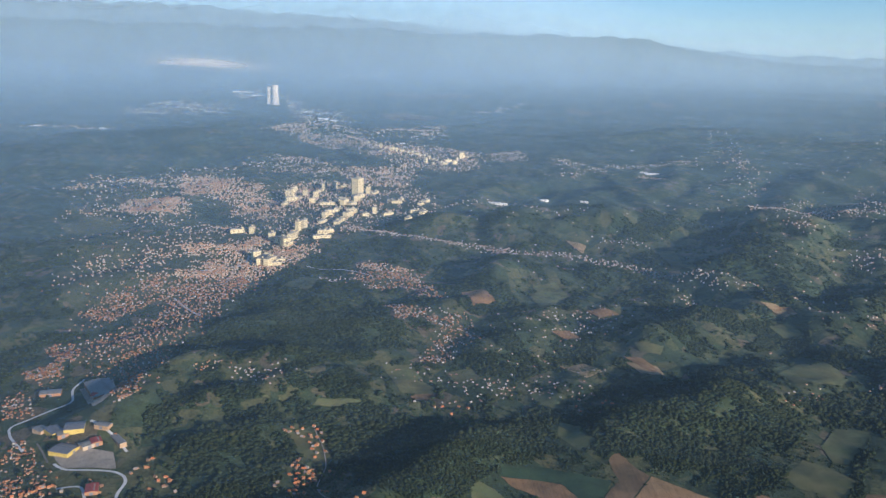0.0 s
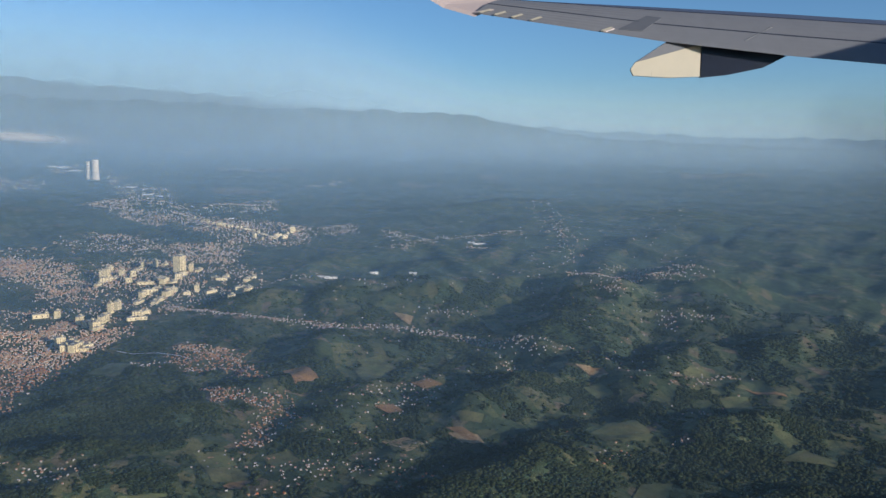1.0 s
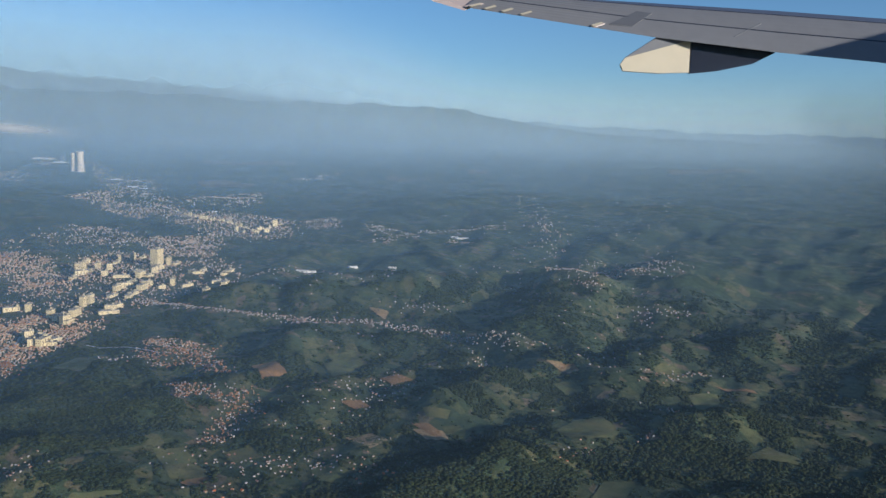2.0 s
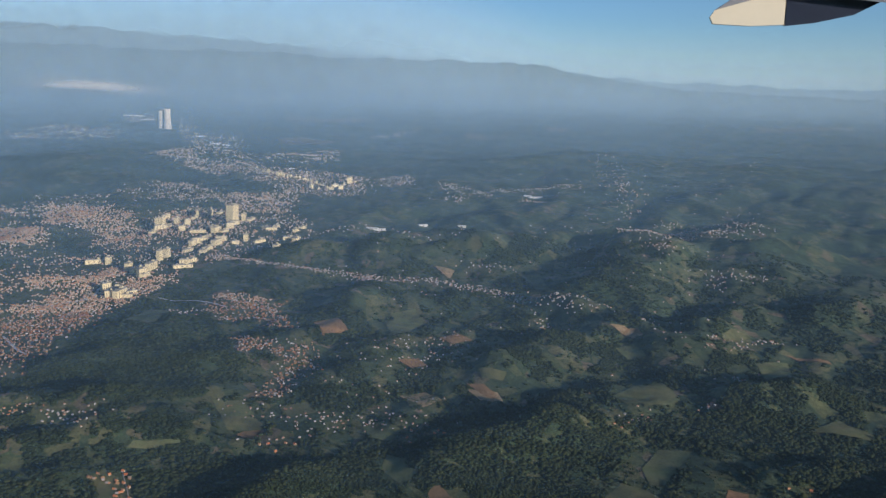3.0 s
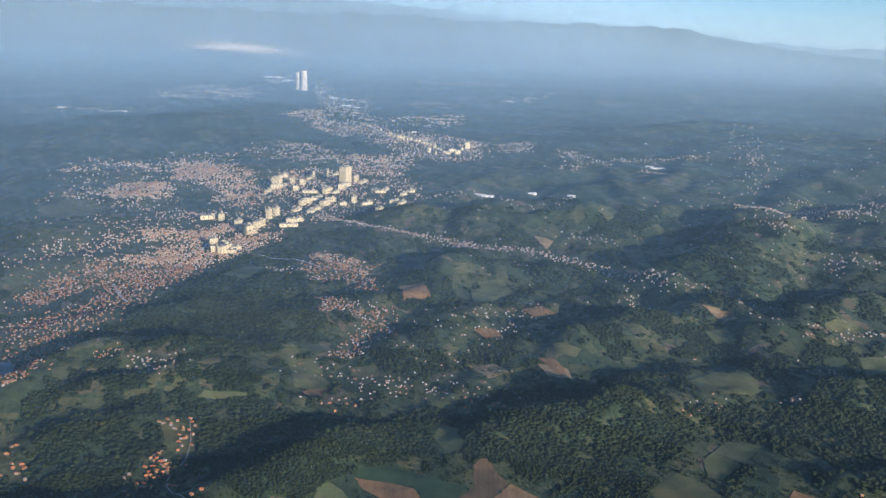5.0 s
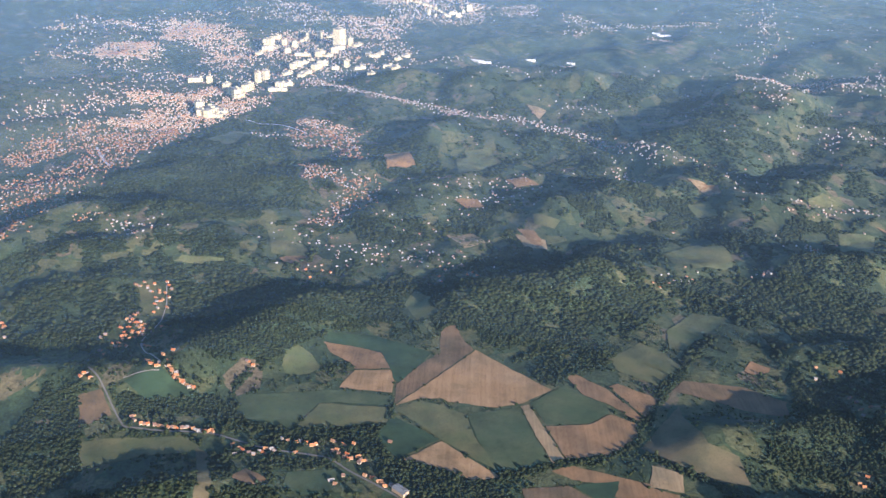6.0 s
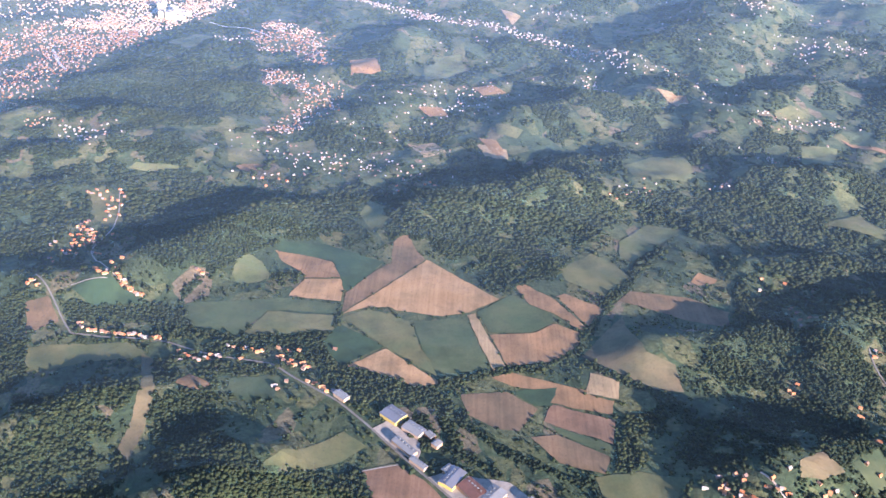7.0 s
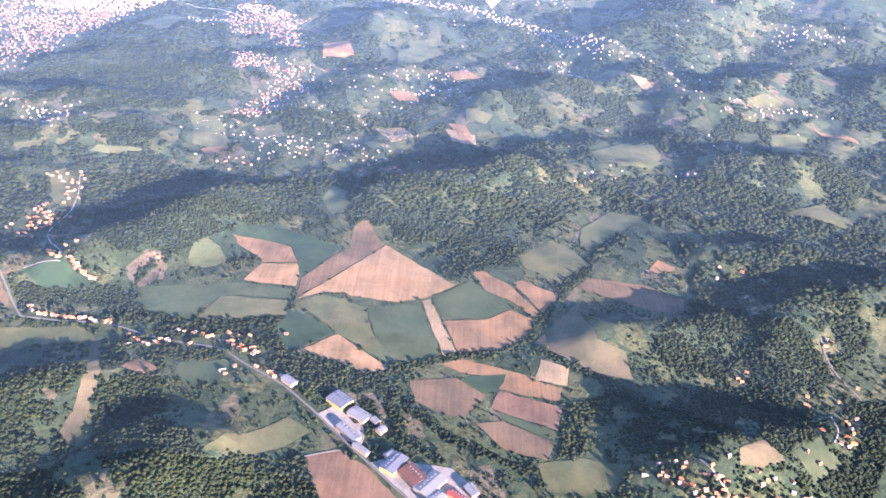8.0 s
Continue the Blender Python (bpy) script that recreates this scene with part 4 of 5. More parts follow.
WORKS = [
    ('grey', 75.3, 165.2, 4.4, 5.4, 52),
    ('white', 80.8, 160.6, 3.3, 5.3, 54),
    ('white', 79.0, 154.3, 2.2, 7.0, 46),
    ('brown', 95.3, 142.0, 4.2, 5.6, 43),
    ('white', 99.5, 139.8, 7.3, 4.0, 53),
    ('grey', 90.8, 145.1, 6.2, 3.8, 59),
    ('red', 105.7, 137.0, 1.8, 4.7, 58),
    ('white', 108.8, 139.2, 2.3, 3.3, 35),
    ('white', 100.7, 135.5, 4.8, 2.8, 48),
    ('white', 82.7, 149.0, 1.4, 4.7, 51),
    ('white', 61.3, 171.0, 2.1, 4.0, 51),
    ('white', 84.9, 159.0, 1.7, 2.4, 44),
    ('white', 86.7, 156.2, 2.2, 1.8, 51),
    ('white', 89.8, 147.7, 2.6, 2.3, 48),
    ('yellow', -120.9, 268.0, 6.4, 6.6, 105),
    ('grey', -128.0, 267.6, 4.7, 6.9, 49),
    ('white', -127.1, 307.2, 9.7, 17.9, 34),
    ('white', -125.4, 304.0, 5.4, 4.1, -12),
    ('red', -125.5, 300.7, 5.4, 4.6, 4),
    ('white', -146.4, 304.9, 7.9, 4.6, 16),
    ('white', -134.0, 270.1, 3.7, 4.9, 59),
    ('white', -112.7, 258.2, 4.6, 4.1, 45),
    ('grey', -119.3, 255.3, 6.3, 7.7, 74),
    ('red', -110.5, 260.3, 3.5, 4.5, 32),
    ('white', -124.0, 264.9, 3.7, 3.4, 32),
    ('white', -110.9, 268.1, 5.5, 3.0, -14),
    ('white', -103.1, 261.3, 8.6, 2.4, -49),
    ('red', -100.0, 230.6, 3.7, 5.4, 17),
    ('pale', -687.0, 2954.0, 26, 9, 16),
    ('pale', -655.0, 2964.0, 30, 9, 15),
    ('pale', -602.0, 2883.0, 34, 10, 14),
    ('pale', -343.0, 2337.0, 26, 9, 16),
    ('pale', -261.0, 2039.0, 24, 9, -16),
    ('pale', -234.0, 2026.0, 18, 8, -10),
    ('pale', -406.0, 3923.0, 60, 14, 14),
    ('pale', -322.0, 3888.0, 44, 14, -16),
    ('pale', -234.0, 3983.0, 30, 14, -4),
    ('pale', 71.0, 813.9, 12, 4, -15),
    ('pale', 80.0, 815.9, 9, 4, 10),
    ('pale', 124.0, 830.9, 9, 4, 15),
    ('pale', 310.0, 1098.9, 18, 6, 5),
    ('pale', 305.0, 1125.9, 10, 5, -20),
    ('pale', 162.0, 809.9, 8, 3, -15),
    ('pale', -775.0, 1628.0, 12, 5, 0),
    ('pale', -644.0, 1624.0, 12, 5, 5),
    ('pale', -42.9, 1422.1, 9, 5, 0),
]
# ---- how much of the ground is wooded ----
X0, X1, Y0, Y1 = -800, 1200, 60, 1500
RX, RY = np.meshgrid(np.arange(X0, X1) + 0.5, np.arange(Y0, Y1) + 0.5)


def natural_cover(x, y):
    r = np.hypot(x - 60, y)
    grain = swell(x, y, 4.5 + 0.009 * np.minimum(r, 1500), 5.0) + 0.5 * swell(x, y, 15 + 0.02 * np.minimum(r, 1500), 3.0) + np.interp(r, [0, 170, 300, 700, 1500], [0.05, 0.03, -0.04, -0.12, 0.02])
    rows = np.abs(swell(x, y, 9.0 + 0.008 * np.minimum(r, 1500), 11.0)) < 0.04
    return np.maximum(np.clip(0.5 + 3.0 * grain, 0.02, 1), 0.9 * rows)


COVER = natural_cover(RX, RY)
ragged = 3.0 * swell(RX, RY, 5.0, 8.0)


def window(points, margin):
    xs, ys = [p[0] for p in points], [p[1] for p in points]
    a, b = int(max(0, min(xs) - margin - X0)), int(min(X1 - X0, max(xs) + margin - X0))
    c, d = int(max(0, min(ys) - margin - Y0)), int(min(Y1 - Y0, max(ys) + margin - Y0))
    return slice(c, max(c, d)), slice(a, max(a, b))


for outline in WOODS:
    w = window(outline, 6)
    thin = np.clip(1.0 + 1.1 * swell(RX[w], RY[w], 7.0, 2.0), 0.42, 1.0)
    COVER[w] = np.where(inside(RX[w] + ragged[w], RY[w] - ragged[w], outline), thin, COVER[w])
for most, outline in CLEARINGS:
    w = window(outline, 6)
    COVER[w] = np.where(inside(RX[w] + 0.6 * ragged[w], RY[w], outline), np.minimum(COVER[w], most), COVER[w])
for outline in DISTRICTS:
    w = window(outline, 6)
    COVER[w] = np.where(inside(RX[w] + ragged[w], RY[w], outline), np.minimum(COVER[w], 0.3), COVER[w])
BUILT = np.zeros_like(COVER)
for outline in DISTRICTS:
    w = window(outline, 6)
    near = SPOTS_IN[str(outline)] > 1.0 / 60
    wild = ragged[w] * (1 + RY[w] / 250)
    BUILT[w] = np.where(inside(RX[w] + wild, RY[w] - wild, outline) & near, 0.5, BUILT[w])
for x, y, _ in SPOTS:
    w = window([(x, y)], 1.4 + 0.004 * math.hypot(x, y))
    COVER[w] = np.minimum(COVER[w], 0.12)
for wide, line in HEDGES:
    w = window(line, 8)
    COVER[w] = np.where(from_line(RX[w], RY[w], line) < wide * (1 + 0.25 * ragged[w] / 3), 1.0, COVER[w])
for kind, label, outline in FIELDS:
    w = window(outline, 3)
    COVER[w] = np.where(inside(RX[w], RY[w], outline), 0.0, COVER[w])
for outline in YARDS:
    w = window(outline, 3)
    COVER[w] = np.where(inside(RX[w], RY[w], outline), 0.0, COVER[w])
for wide, line in LANES:
    w = window(line, 4)
    COVER[w] = np.where(from_line(RX[w], RY[w], line) < wide + 0.7, 0.0, COVER[w])


def cover_at(x, y):
    far = natural_cover(x, y)
    i, j = np.clip((x - X0).astype(int), 0, X1 - X0 - 1), np.clip((y - Y0).astype(int), 0, Y1 - Y0 - 1)
    return np.where((x > X0) & (x < X1) & (y > Y0) & (y < Y1), COVER[j, i], far)


def built_at(x, y):
    i, j = np.clip((x - X0).astype(int), 0, X1 - X0 - 1), np.clip((y - Y0).astype(int), 0, Y1 - Y0 - 1)
    return np.where((x > X0) & (x < X1) & (y > Y0) & (y < Y1), BUILT[j, i], 0.0)


# ---- mesh helpers ----
def mesh_from(name, verts, faces, materials=(), slots=None, smooth=False):
    """A mesh from arrays; all faces have the same number of corners."""
    me = bpy.data.meshes.new(name)
    verts, faces = np.asarray(verts, np.float32), np.asarray(faces, np.int32)
    n, c = faces.shape
    me.vertices.add(len(verts))
    me.vertices.foreach_set("co", verts.ravel())
    me.loops.add(n * c)
    me.loops.foreach_set("vertex_index", faces.ravel())
    me.polygons.add(n)
    me.polygons.foreach_set("loop_start", np.arange(n, dtype=np.int32) * c)
    for m in materials:
        me.materials.append(m)
    if slots is not None:
        me.polygons.foreach_set("material_index", np.asarray(slots, np.int32))
    if smooth:
        me.polygons.foreach_set("use_smooth", np.ones(n, bool))
    me.update(calc_edges=True)
    return me


def part(name, bm, material, parent=None, label=""):
    """Link a bmesh as one mesh object under a thing or a part."""
    me = bpy.data.meshes.new(name)
    bm.to_mesh(me)
    bm.free()
    me.materials.append(material)
    ob = new(name, me)
    ob.parent = parent
    return tagged(ob, label) if label else ob


def box(bm, x, y, z, w, d, h, turn=0.0):
    """A box of w x d x h whose foot's middle is at x, y, z."""
    m = Matrix.Translation((x, y, z + h / 2)) @ Matrix.Rotation(radians(turn), 4, "Z") @ Matrix.Diagonal((w, d, h, 1))
    return bmesh.ops.create_cube(bm, size=1.0, matrix=m)["verts"]


def solid(bm, sections):
    """A closed skin through rings of points with equal counts."""
    rings = [[bm.verts.new(p) for p in ring] for ring in sections]
    for a, b in zip(rings[:-1], rings[1:]):
        for i in range(len(a)):
            bm.faces.new((a[i], a[(i + 1) % len(a)], b[(i + 1) % len(b)], b[i]))
    bm.faces.new(rings[0][::-1])
    bm.faces.new(rings[-1])
    bmesh.ops.recalc_face_normals(bm, faces=bm.faces[:])


def z_at(x, y):
    return float(height(x, y))


# ---- ground ----
def make_ground():
    turns = np.radians(np.concatenate([np.linspace(-48, 50, 640), np.linspace(53, 309, 66)]))
    rings = np.concatenate([[0.0], np.linspace(30, 110, 9), np.geomspace(116, 4940, 540)])
    a, r = np.meshgrid(turns, rings)
    x, y = CENTRE[0] + r * np.sin(a), CENTRE[1] + r * np.cos(a)
    z = height(x, y)
    rows, cols = x.shape
    i = np.arange(rows * cols).reshape(rows, cols)
    j = np.roll(i, -1, axis=1)
    faces = np.stack([i[:-1], j[:-1], j[1:], i[1:]], -1).reshape(-1, 4)
    me = mesh_from("ground", np.stack([x, y, z], -1).reshape(-1, 3), faces, [GROUND], smooth=True)
    me.attributes.new("cover", "FLOAT", "POINT").data.foreach_set("value", cover_at(x, y).ravel().astype(np.float32))
    me.attributes.new("built", "FLOAT", "POINT").data.foreach_set("value", built_at(x, y).ravel().astype(np.float32))
    tagged(new("ground", me), "rolling green land with woods and meadows", "ground", kind="structure")


make_ground()


def drape(bm, points, lift, step):
    """A sheet over the ground inside an outline, cut finely enough to follow it."""
    ring = []
    for (ax, ay), (bx, by) in zip(points, points[1:] + points[:1]):
        n = max(1, int(math.dist((ax, ay), (bx, by)) / step))
        for k in range(n):
            u = k / n
            x, y = ax + (bx - ax) * u, ay + (by - ay) * u
            s = 0.35 if k else 0.0
            ring.append(bm.verts.new((x + s * float(waves(x / 2.1, y / 2.1, 1.0)), y + s * float(waves(x / 2.3, y / 1.9, 4.0)), 0)))
    bm.faces.new(ring)
    bmesh.ops.triangulate(bm, faces=bm.faces[:])
    for axis in (0, 1):
        lo, hi = min(v.co[axis] for v in bm.verts), max(v.co[axis] for v in bm.verts)
        for c in np.arange(lo + step, hi, step):
            at, way = Vector((0, 0, 0)), Vector((0, 0, 0))
            at[axis], way[axis] = c, 1
            bmesh.ops.bisect_plane(bm, geom=bm.verts[:] + bm.edges[:] + bm.faces[:], plane_co=at, plane_no=way)
    for v in bm.verts:
        v.co.z = z_at(v.co.x, v.co.y) + lift
    for f in bm.faces:
        if f.normal.z < 0:
            f.normal_flip()


def make_fields():
    for k, (kind, label, outline) in enumerate(FIELDS):
        bm = bmesh.new()
        drape(bm, outline, 0.10 + 0.004 * (k % 5) + float(np.interp(math.hypot(*outline[0]), [270, 420, 700, 3000], [0, 0.42, 0.6, 2.3])), max(1.6, 0.0065 * math.hypot(*outline[0])))
        tagged(part("field", bm, EARTHS[kind if math.hypot(*outline[0]) < 1500 else "fallow"]), label, "field", kind="structure")
    for k, outline in enumerate(YARDS):
        bm = bmesh.new()
        drape(bm, outline, 0.125, 3.0)
        tagged(part("yard", bm, GRAVEL), "pale gravel yard beside the works", "yard", kind="structure")


make_fields()


def make_lane(wide, line, k):
    bm = bmesh.new()
    pts = []
    for (ax, ay), (bx, by) in zip(line[:-1], line[1:]):
        n = max(1, int(math.dist((ax, ay), (bx, by)) / 1.5))
        pts += [(ax + (bx - ax) * i / n, ay + (by - ay) * i / n) for i in range(n)]
    pts = [Vector((*p, 0)) for p in pts + [line[-1]]]
    for _ in range(3):
        pts[1:-1] = [(a + b * 2 + c) / 4 for a, b, c in zip(pts[:-2], pts[1:-1], pts[2:])]
    sides = []
    for i, p in enumerate(pts):
        d = (pts[min(i + 1, len(pts) - 1)] - pts[max(i - 1, 0)]).normalized()
        s = Vector((-d.y, d.x, 0)) * wide / 2
        sides.append([bm.verts.new((q.x, q.y, z_at(q.x, q.y) + 0.16 + 0.004 * (k % 3))) for q in (p - s, p + s)])
    for (a, b), (c, d) in zip(sides[:-1], sides[1:]):
        bm.faces.new((a, c, d, b))
    tagged(part("road", bm, PALE_ROAD if wide > 0.85 else ASPHALT if wide > 0.48 else GRAVEL), "pale worn country road between fields and houses", "road", kind="structure")


for k, (wide, line) in enumerate(LANES):
    make_lane(wide, line, k)


# ---- haze over the land ----
def haze_sheet(name, r, turns, heights, thickness, material, label):
    """An upright arc of tinted sheet, standing for air, round the valley at distance r; thickness is a function of turn
    and height.
    """
    a, z = np.meshgrid(turns, heights)
    k = np.radians(a)
    rows, cols = a.shape
    i = np.arange(rows * cols).reshape(rows, cols)
    faces = np.stack([i[:-1, :-1], i[1:, :-1], i[1:, 1:], i[:-1, 1:]], -1).reshape(-1, 4)
    me = mesh_from(name, np.stack([CENTRE[0] + r * np.sin(k), CENTRE[1] + r * np.cos(k), z], -1).reshape(-1, 3), faces, [material])
    me.attributes.new("thickness", "FLOAT", "POINT").data.foreach_set("value", thickness(a, z).ravel().astype(np.float32))
    tagged(new(name, me), label, name.split("_")[0], kind="stuff")


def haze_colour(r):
    """Haze put into the sheet's colour: bluer near by, paler far off."""
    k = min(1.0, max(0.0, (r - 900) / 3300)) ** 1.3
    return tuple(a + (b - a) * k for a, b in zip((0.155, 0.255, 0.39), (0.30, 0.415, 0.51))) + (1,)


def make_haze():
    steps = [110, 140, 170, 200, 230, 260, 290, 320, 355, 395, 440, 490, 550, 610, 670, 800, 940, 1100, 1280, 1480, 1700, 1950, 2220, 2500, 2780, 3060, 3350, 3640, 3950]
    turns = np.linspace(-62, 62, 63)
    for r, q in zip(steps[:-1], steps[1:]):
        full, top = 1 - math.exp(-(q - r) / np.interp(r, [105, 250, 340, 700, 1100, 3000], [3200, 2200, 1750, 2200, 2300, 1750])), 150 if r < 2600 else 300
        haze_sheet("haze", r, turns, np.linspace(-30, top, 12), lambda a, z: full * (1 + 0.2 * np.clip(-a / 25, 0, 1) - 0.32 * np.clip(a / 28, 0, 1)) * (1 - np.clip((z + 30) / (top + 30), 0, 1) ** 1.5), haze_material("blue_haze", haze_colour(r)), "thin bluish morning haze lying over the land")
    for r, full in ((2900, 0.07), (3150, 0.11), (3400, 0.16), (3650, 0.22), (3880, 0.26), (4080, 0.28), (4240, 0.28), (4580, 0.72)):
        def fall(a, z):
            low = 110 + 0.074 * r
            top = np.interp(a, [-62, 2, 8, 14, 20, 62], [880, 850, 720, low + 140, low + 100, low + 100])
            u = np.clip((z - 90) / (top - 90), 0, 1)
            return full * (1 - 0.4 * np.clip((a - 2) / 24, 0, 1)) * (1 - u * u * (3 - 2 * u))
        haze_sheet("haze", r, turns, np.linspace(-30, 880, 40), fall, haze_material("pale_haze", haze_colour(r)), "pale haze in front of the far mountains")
    haze_sheet("mist", 3270, np.linspace(-21, -10, 60), np.linspace(80, 190, 30), lambda a, z: 0.8 * np.exp(-((a + 15.6 + 0.03 * (z - 135)) / 2.5) ** 2 - ((z - 132 + 2.0 * (a + 15.6)) / 17) ** 2) + 0.35 * np.exp(-((a + 18) / 1.6) ** 2 - ((z - 128) / 8) ** 2), HAZE_WHITE, "soft white bank of morning mist on the plain")


make_haze()


# ---- houses ----
def gable(bm_wall, bm_roof, w, d, h, rise, over=0.08):
    """Walls with gables and a tiled roof with eaves, along x."""
    x, y = w / 2, d / 2
    f = bm_wall.verts.new
    a = [f((-x, -y, -0.6)), f((x, -y, -0.6)), f((x, y, -0.6)), f((-x, y, -0.6)), f((-x, -y, h)), f((x, -y, h)), f((x, y, h)), f((-x, y, h)), f((-x, 0, h + rise)), f((x, 0, h + rise))]
    for q in ((0, 1, 5, 4), (2, 3, 7, 6), (1, 2, 6, 9, 5), (3, 0, 4, 8, 7), (3, 2, 1, 0)):
        bm_wall.faces.new([a[i] for i in q])
    g = bm_roof.verts.new
    fall = rise * over / y
    for s in (-1, 1):
        low, top = (s * (y + over), h - fall), (0, h + rise + 0.02)
        v = [g((e, yy, zz + t)) for t in (0.02, 0.09) for e, (yy, zz) in ((-x - over, low), (x + over, low), (x + over, top), (-x - over, top))]
        for q in ((3, 2, 1, 0), (4, 5, 6, 7), (0, 1, 5, 4), (1, 2, 6, 5), (3, 0, 4, 7)):
            bm_roof.faces.new([v[i] for i in q])
    bmesh.ops.recalc_face_normals(bm_wall, faces=bm_wall.faces[:])
    bmesh.ops.recalc_face_normals(bm_roof, faces=bm_roof.faces[:])


def make_house(w, d, h, rise, annex):
    home = tagged(new("house"), "small plastered house with a red tiled gable roof", "house", "houses of the villages")
    walls, roof = bmesh.new(), bmesh.new()
    gable(walls, roof, w, d, h, rise)
    part("wall", walls, PLASTER, home)
    part("roof", roof, ROOF, home)
    bm = bmesh.new()
    box(bm, w * 0.22, d * 0.14, h + rise * 0.5, 0.09, 0.09, rise * 0.8)
    part("chimney", bm, ROOF, home)
    for s in (-1, 1):
        for u in (-0.28, 0.0, 0.28):
            bm = bmesh.new()
            box(bm, u * w, s * d / 2, h * 0.5, 0.12, 0.02, 0.15)
            part("window", bm, GLASS, home)
    if annex:
        walls, roof = bmesh.new(), bmesh.new()
        gable(walls, roof, w * 0.55, d * 0.6, h * 0.6, rise * 0.6)
        for bm in (walls, roof):
            bmesh.ops.translate(bm, vec=(w * 0.72, d * 0.1, 0), verts=bm.verts[:])
        part("annex_wall", walls, PLASTER, home)
        part("annex_roof", roof, ROOF, home)
    return home


def house_block(spots, walls, roofs, scale=1.0):
    """Far houses as arrays: walls with gables and two roof slopes."""
    n = len(spots)
    s = np.array(spots)
    rng = np.random.default_rng(4)
    w, d = rng.uniform(1.2, 2.4, n), rng.uniform(0.9, 1.4, n)
    h, rise = rng.uniform(0.35, 0.7, n), rng.uniform(0.42, 0.65, n)
    grow = np.interp(np.hypot(s[:, 0] - 60, s[:, 1]), [300, 900, 2500], [0.42, 0.64, 1.2]) * scale
    w, d, h, rise = w * grow, d * grow, h * grow, rise * grow
    x, y, o = w / 2, d / 2, 0.14 * grow
    zero, low = np.zeros(n), np.full(n, -2.5)
    wall = [(-x, -y, low), (x, -y, low), (x, y, low), (-x, y, low), (-x, -y, h), (x, -y, h), (x, y, h), (-x, y, h), (-x, zero, h + rise), (x, zero, h + rise)]
    e = h - rise * o / y + 0.05
    roof = [(-x - o, -y - o, e), (x + o, -y - o, e), (x + o, zero, h + rise + 0.06), (-x - o, zero, h + rise + 0.06), (x + o, y + o, e), (-x - o, y + o, e)]
    p = np.array([[c + np.zeros(n) for c in v] for v in wall + roof])  # corner, axis, house
    a = np.radians(s[:, 2])
    px, py = p[:, 0] * np.cos(a) - p[:, 1] * np.sin(a), p[:, 0] * np.sin(a) + p[:, 1] * np.cos(a)
    base = height(s[:, 0], s[:, 1]) + np.interp(np.hypot(s[:, 0], s[:, 1]), [300, 1000, 2500], [0.0, 0.5, 1.5])
    verts = np.stack([px + s[:, 0], py + s[:, 1], p[:, 2] + base], -1).transpose(1, 0, 2).reshape(-1, 3)
    quads = [(0, 1, 5, 4), (2, 3, 7, 6), (1, 2, 6, 5), (3, 0, 4, 7), (5, 6, 9, 9), (7, 4, 8, 8), (10, 11, 12, 13), (13, 12, 14, 15)]
    tris, slots = [], []
    for q in quads:
        for t in ((q[0], q[1], q[2]), (q[0], q[2], q[3])):
            if len(set(t)) == 3:
                tris.append(t)
                slots.append(1 if q[0] >= 10 else 0)
    faces = (np.array(tris)[None] + 16 * np.arange(n)[:, None, None]).reshape(-1, 3)
    return mesh_from("town_houses", verts, faces, [walls, roofs], np.tile(slots, n))


def make_houses():
    spots = sorted(SPOTS, key=lambda s: math.hypot(s[0] - 75, s[1] - 20))
    kinds = [make_house(w, d, h, r, k) for w, d, h, r, k in ((1.0, 0.8, 0.38, 0.36, False), (0.9, 0.76, 0.42, 0.34, False), (1.1, 0.8, 0.34, 0.36, True), (0.85, 0.85, 0.44, 0.38, False), (0.92, 0.72, 0.30, 0.31, True))]
    for k, (x, y, turn) in enumerate(spots[:300]):
        m = pose(x, y, z_at(x, y), 0, 0, turn)
        if k < len(kinds):
            kinds[k].matrix_basis = m
        else:
            copy_thing(kinds[random.randrange(len(kinds))], m)
    rest = {"brick": [], "farm": [], "town": []}
    for spot in spots[300:]:
        rest["farm" if spot in FARMS else "brick" if math.hypot(spot[0] - 60, spot[1]) < 520 else "town"].append(spot)
    for kind, name, label, walls, roofs, scale in (
            ("brick", "village_houses", "small brick and plaster houses with red tiled roofs", PLASTERS, ROOFS, 0.95),
            ("farm", "farmhouses", "small limewashed farmhouses scattered over the hills", LIMEWASH, OLD_ROOFS, 1.0),
            ("town", "town_houses", "crowded cream plastered houses with red tiled roofs", CREAM_PLASTER, TOWN_ROOFS, 1.0)):
        for k in range(0, len(rest[kind]), 600):
            tagged(new(name, house_block(rest[kind][k:k + 600], walls, roofs, scale)), label, "houses", kind="stuff")


make_houses()


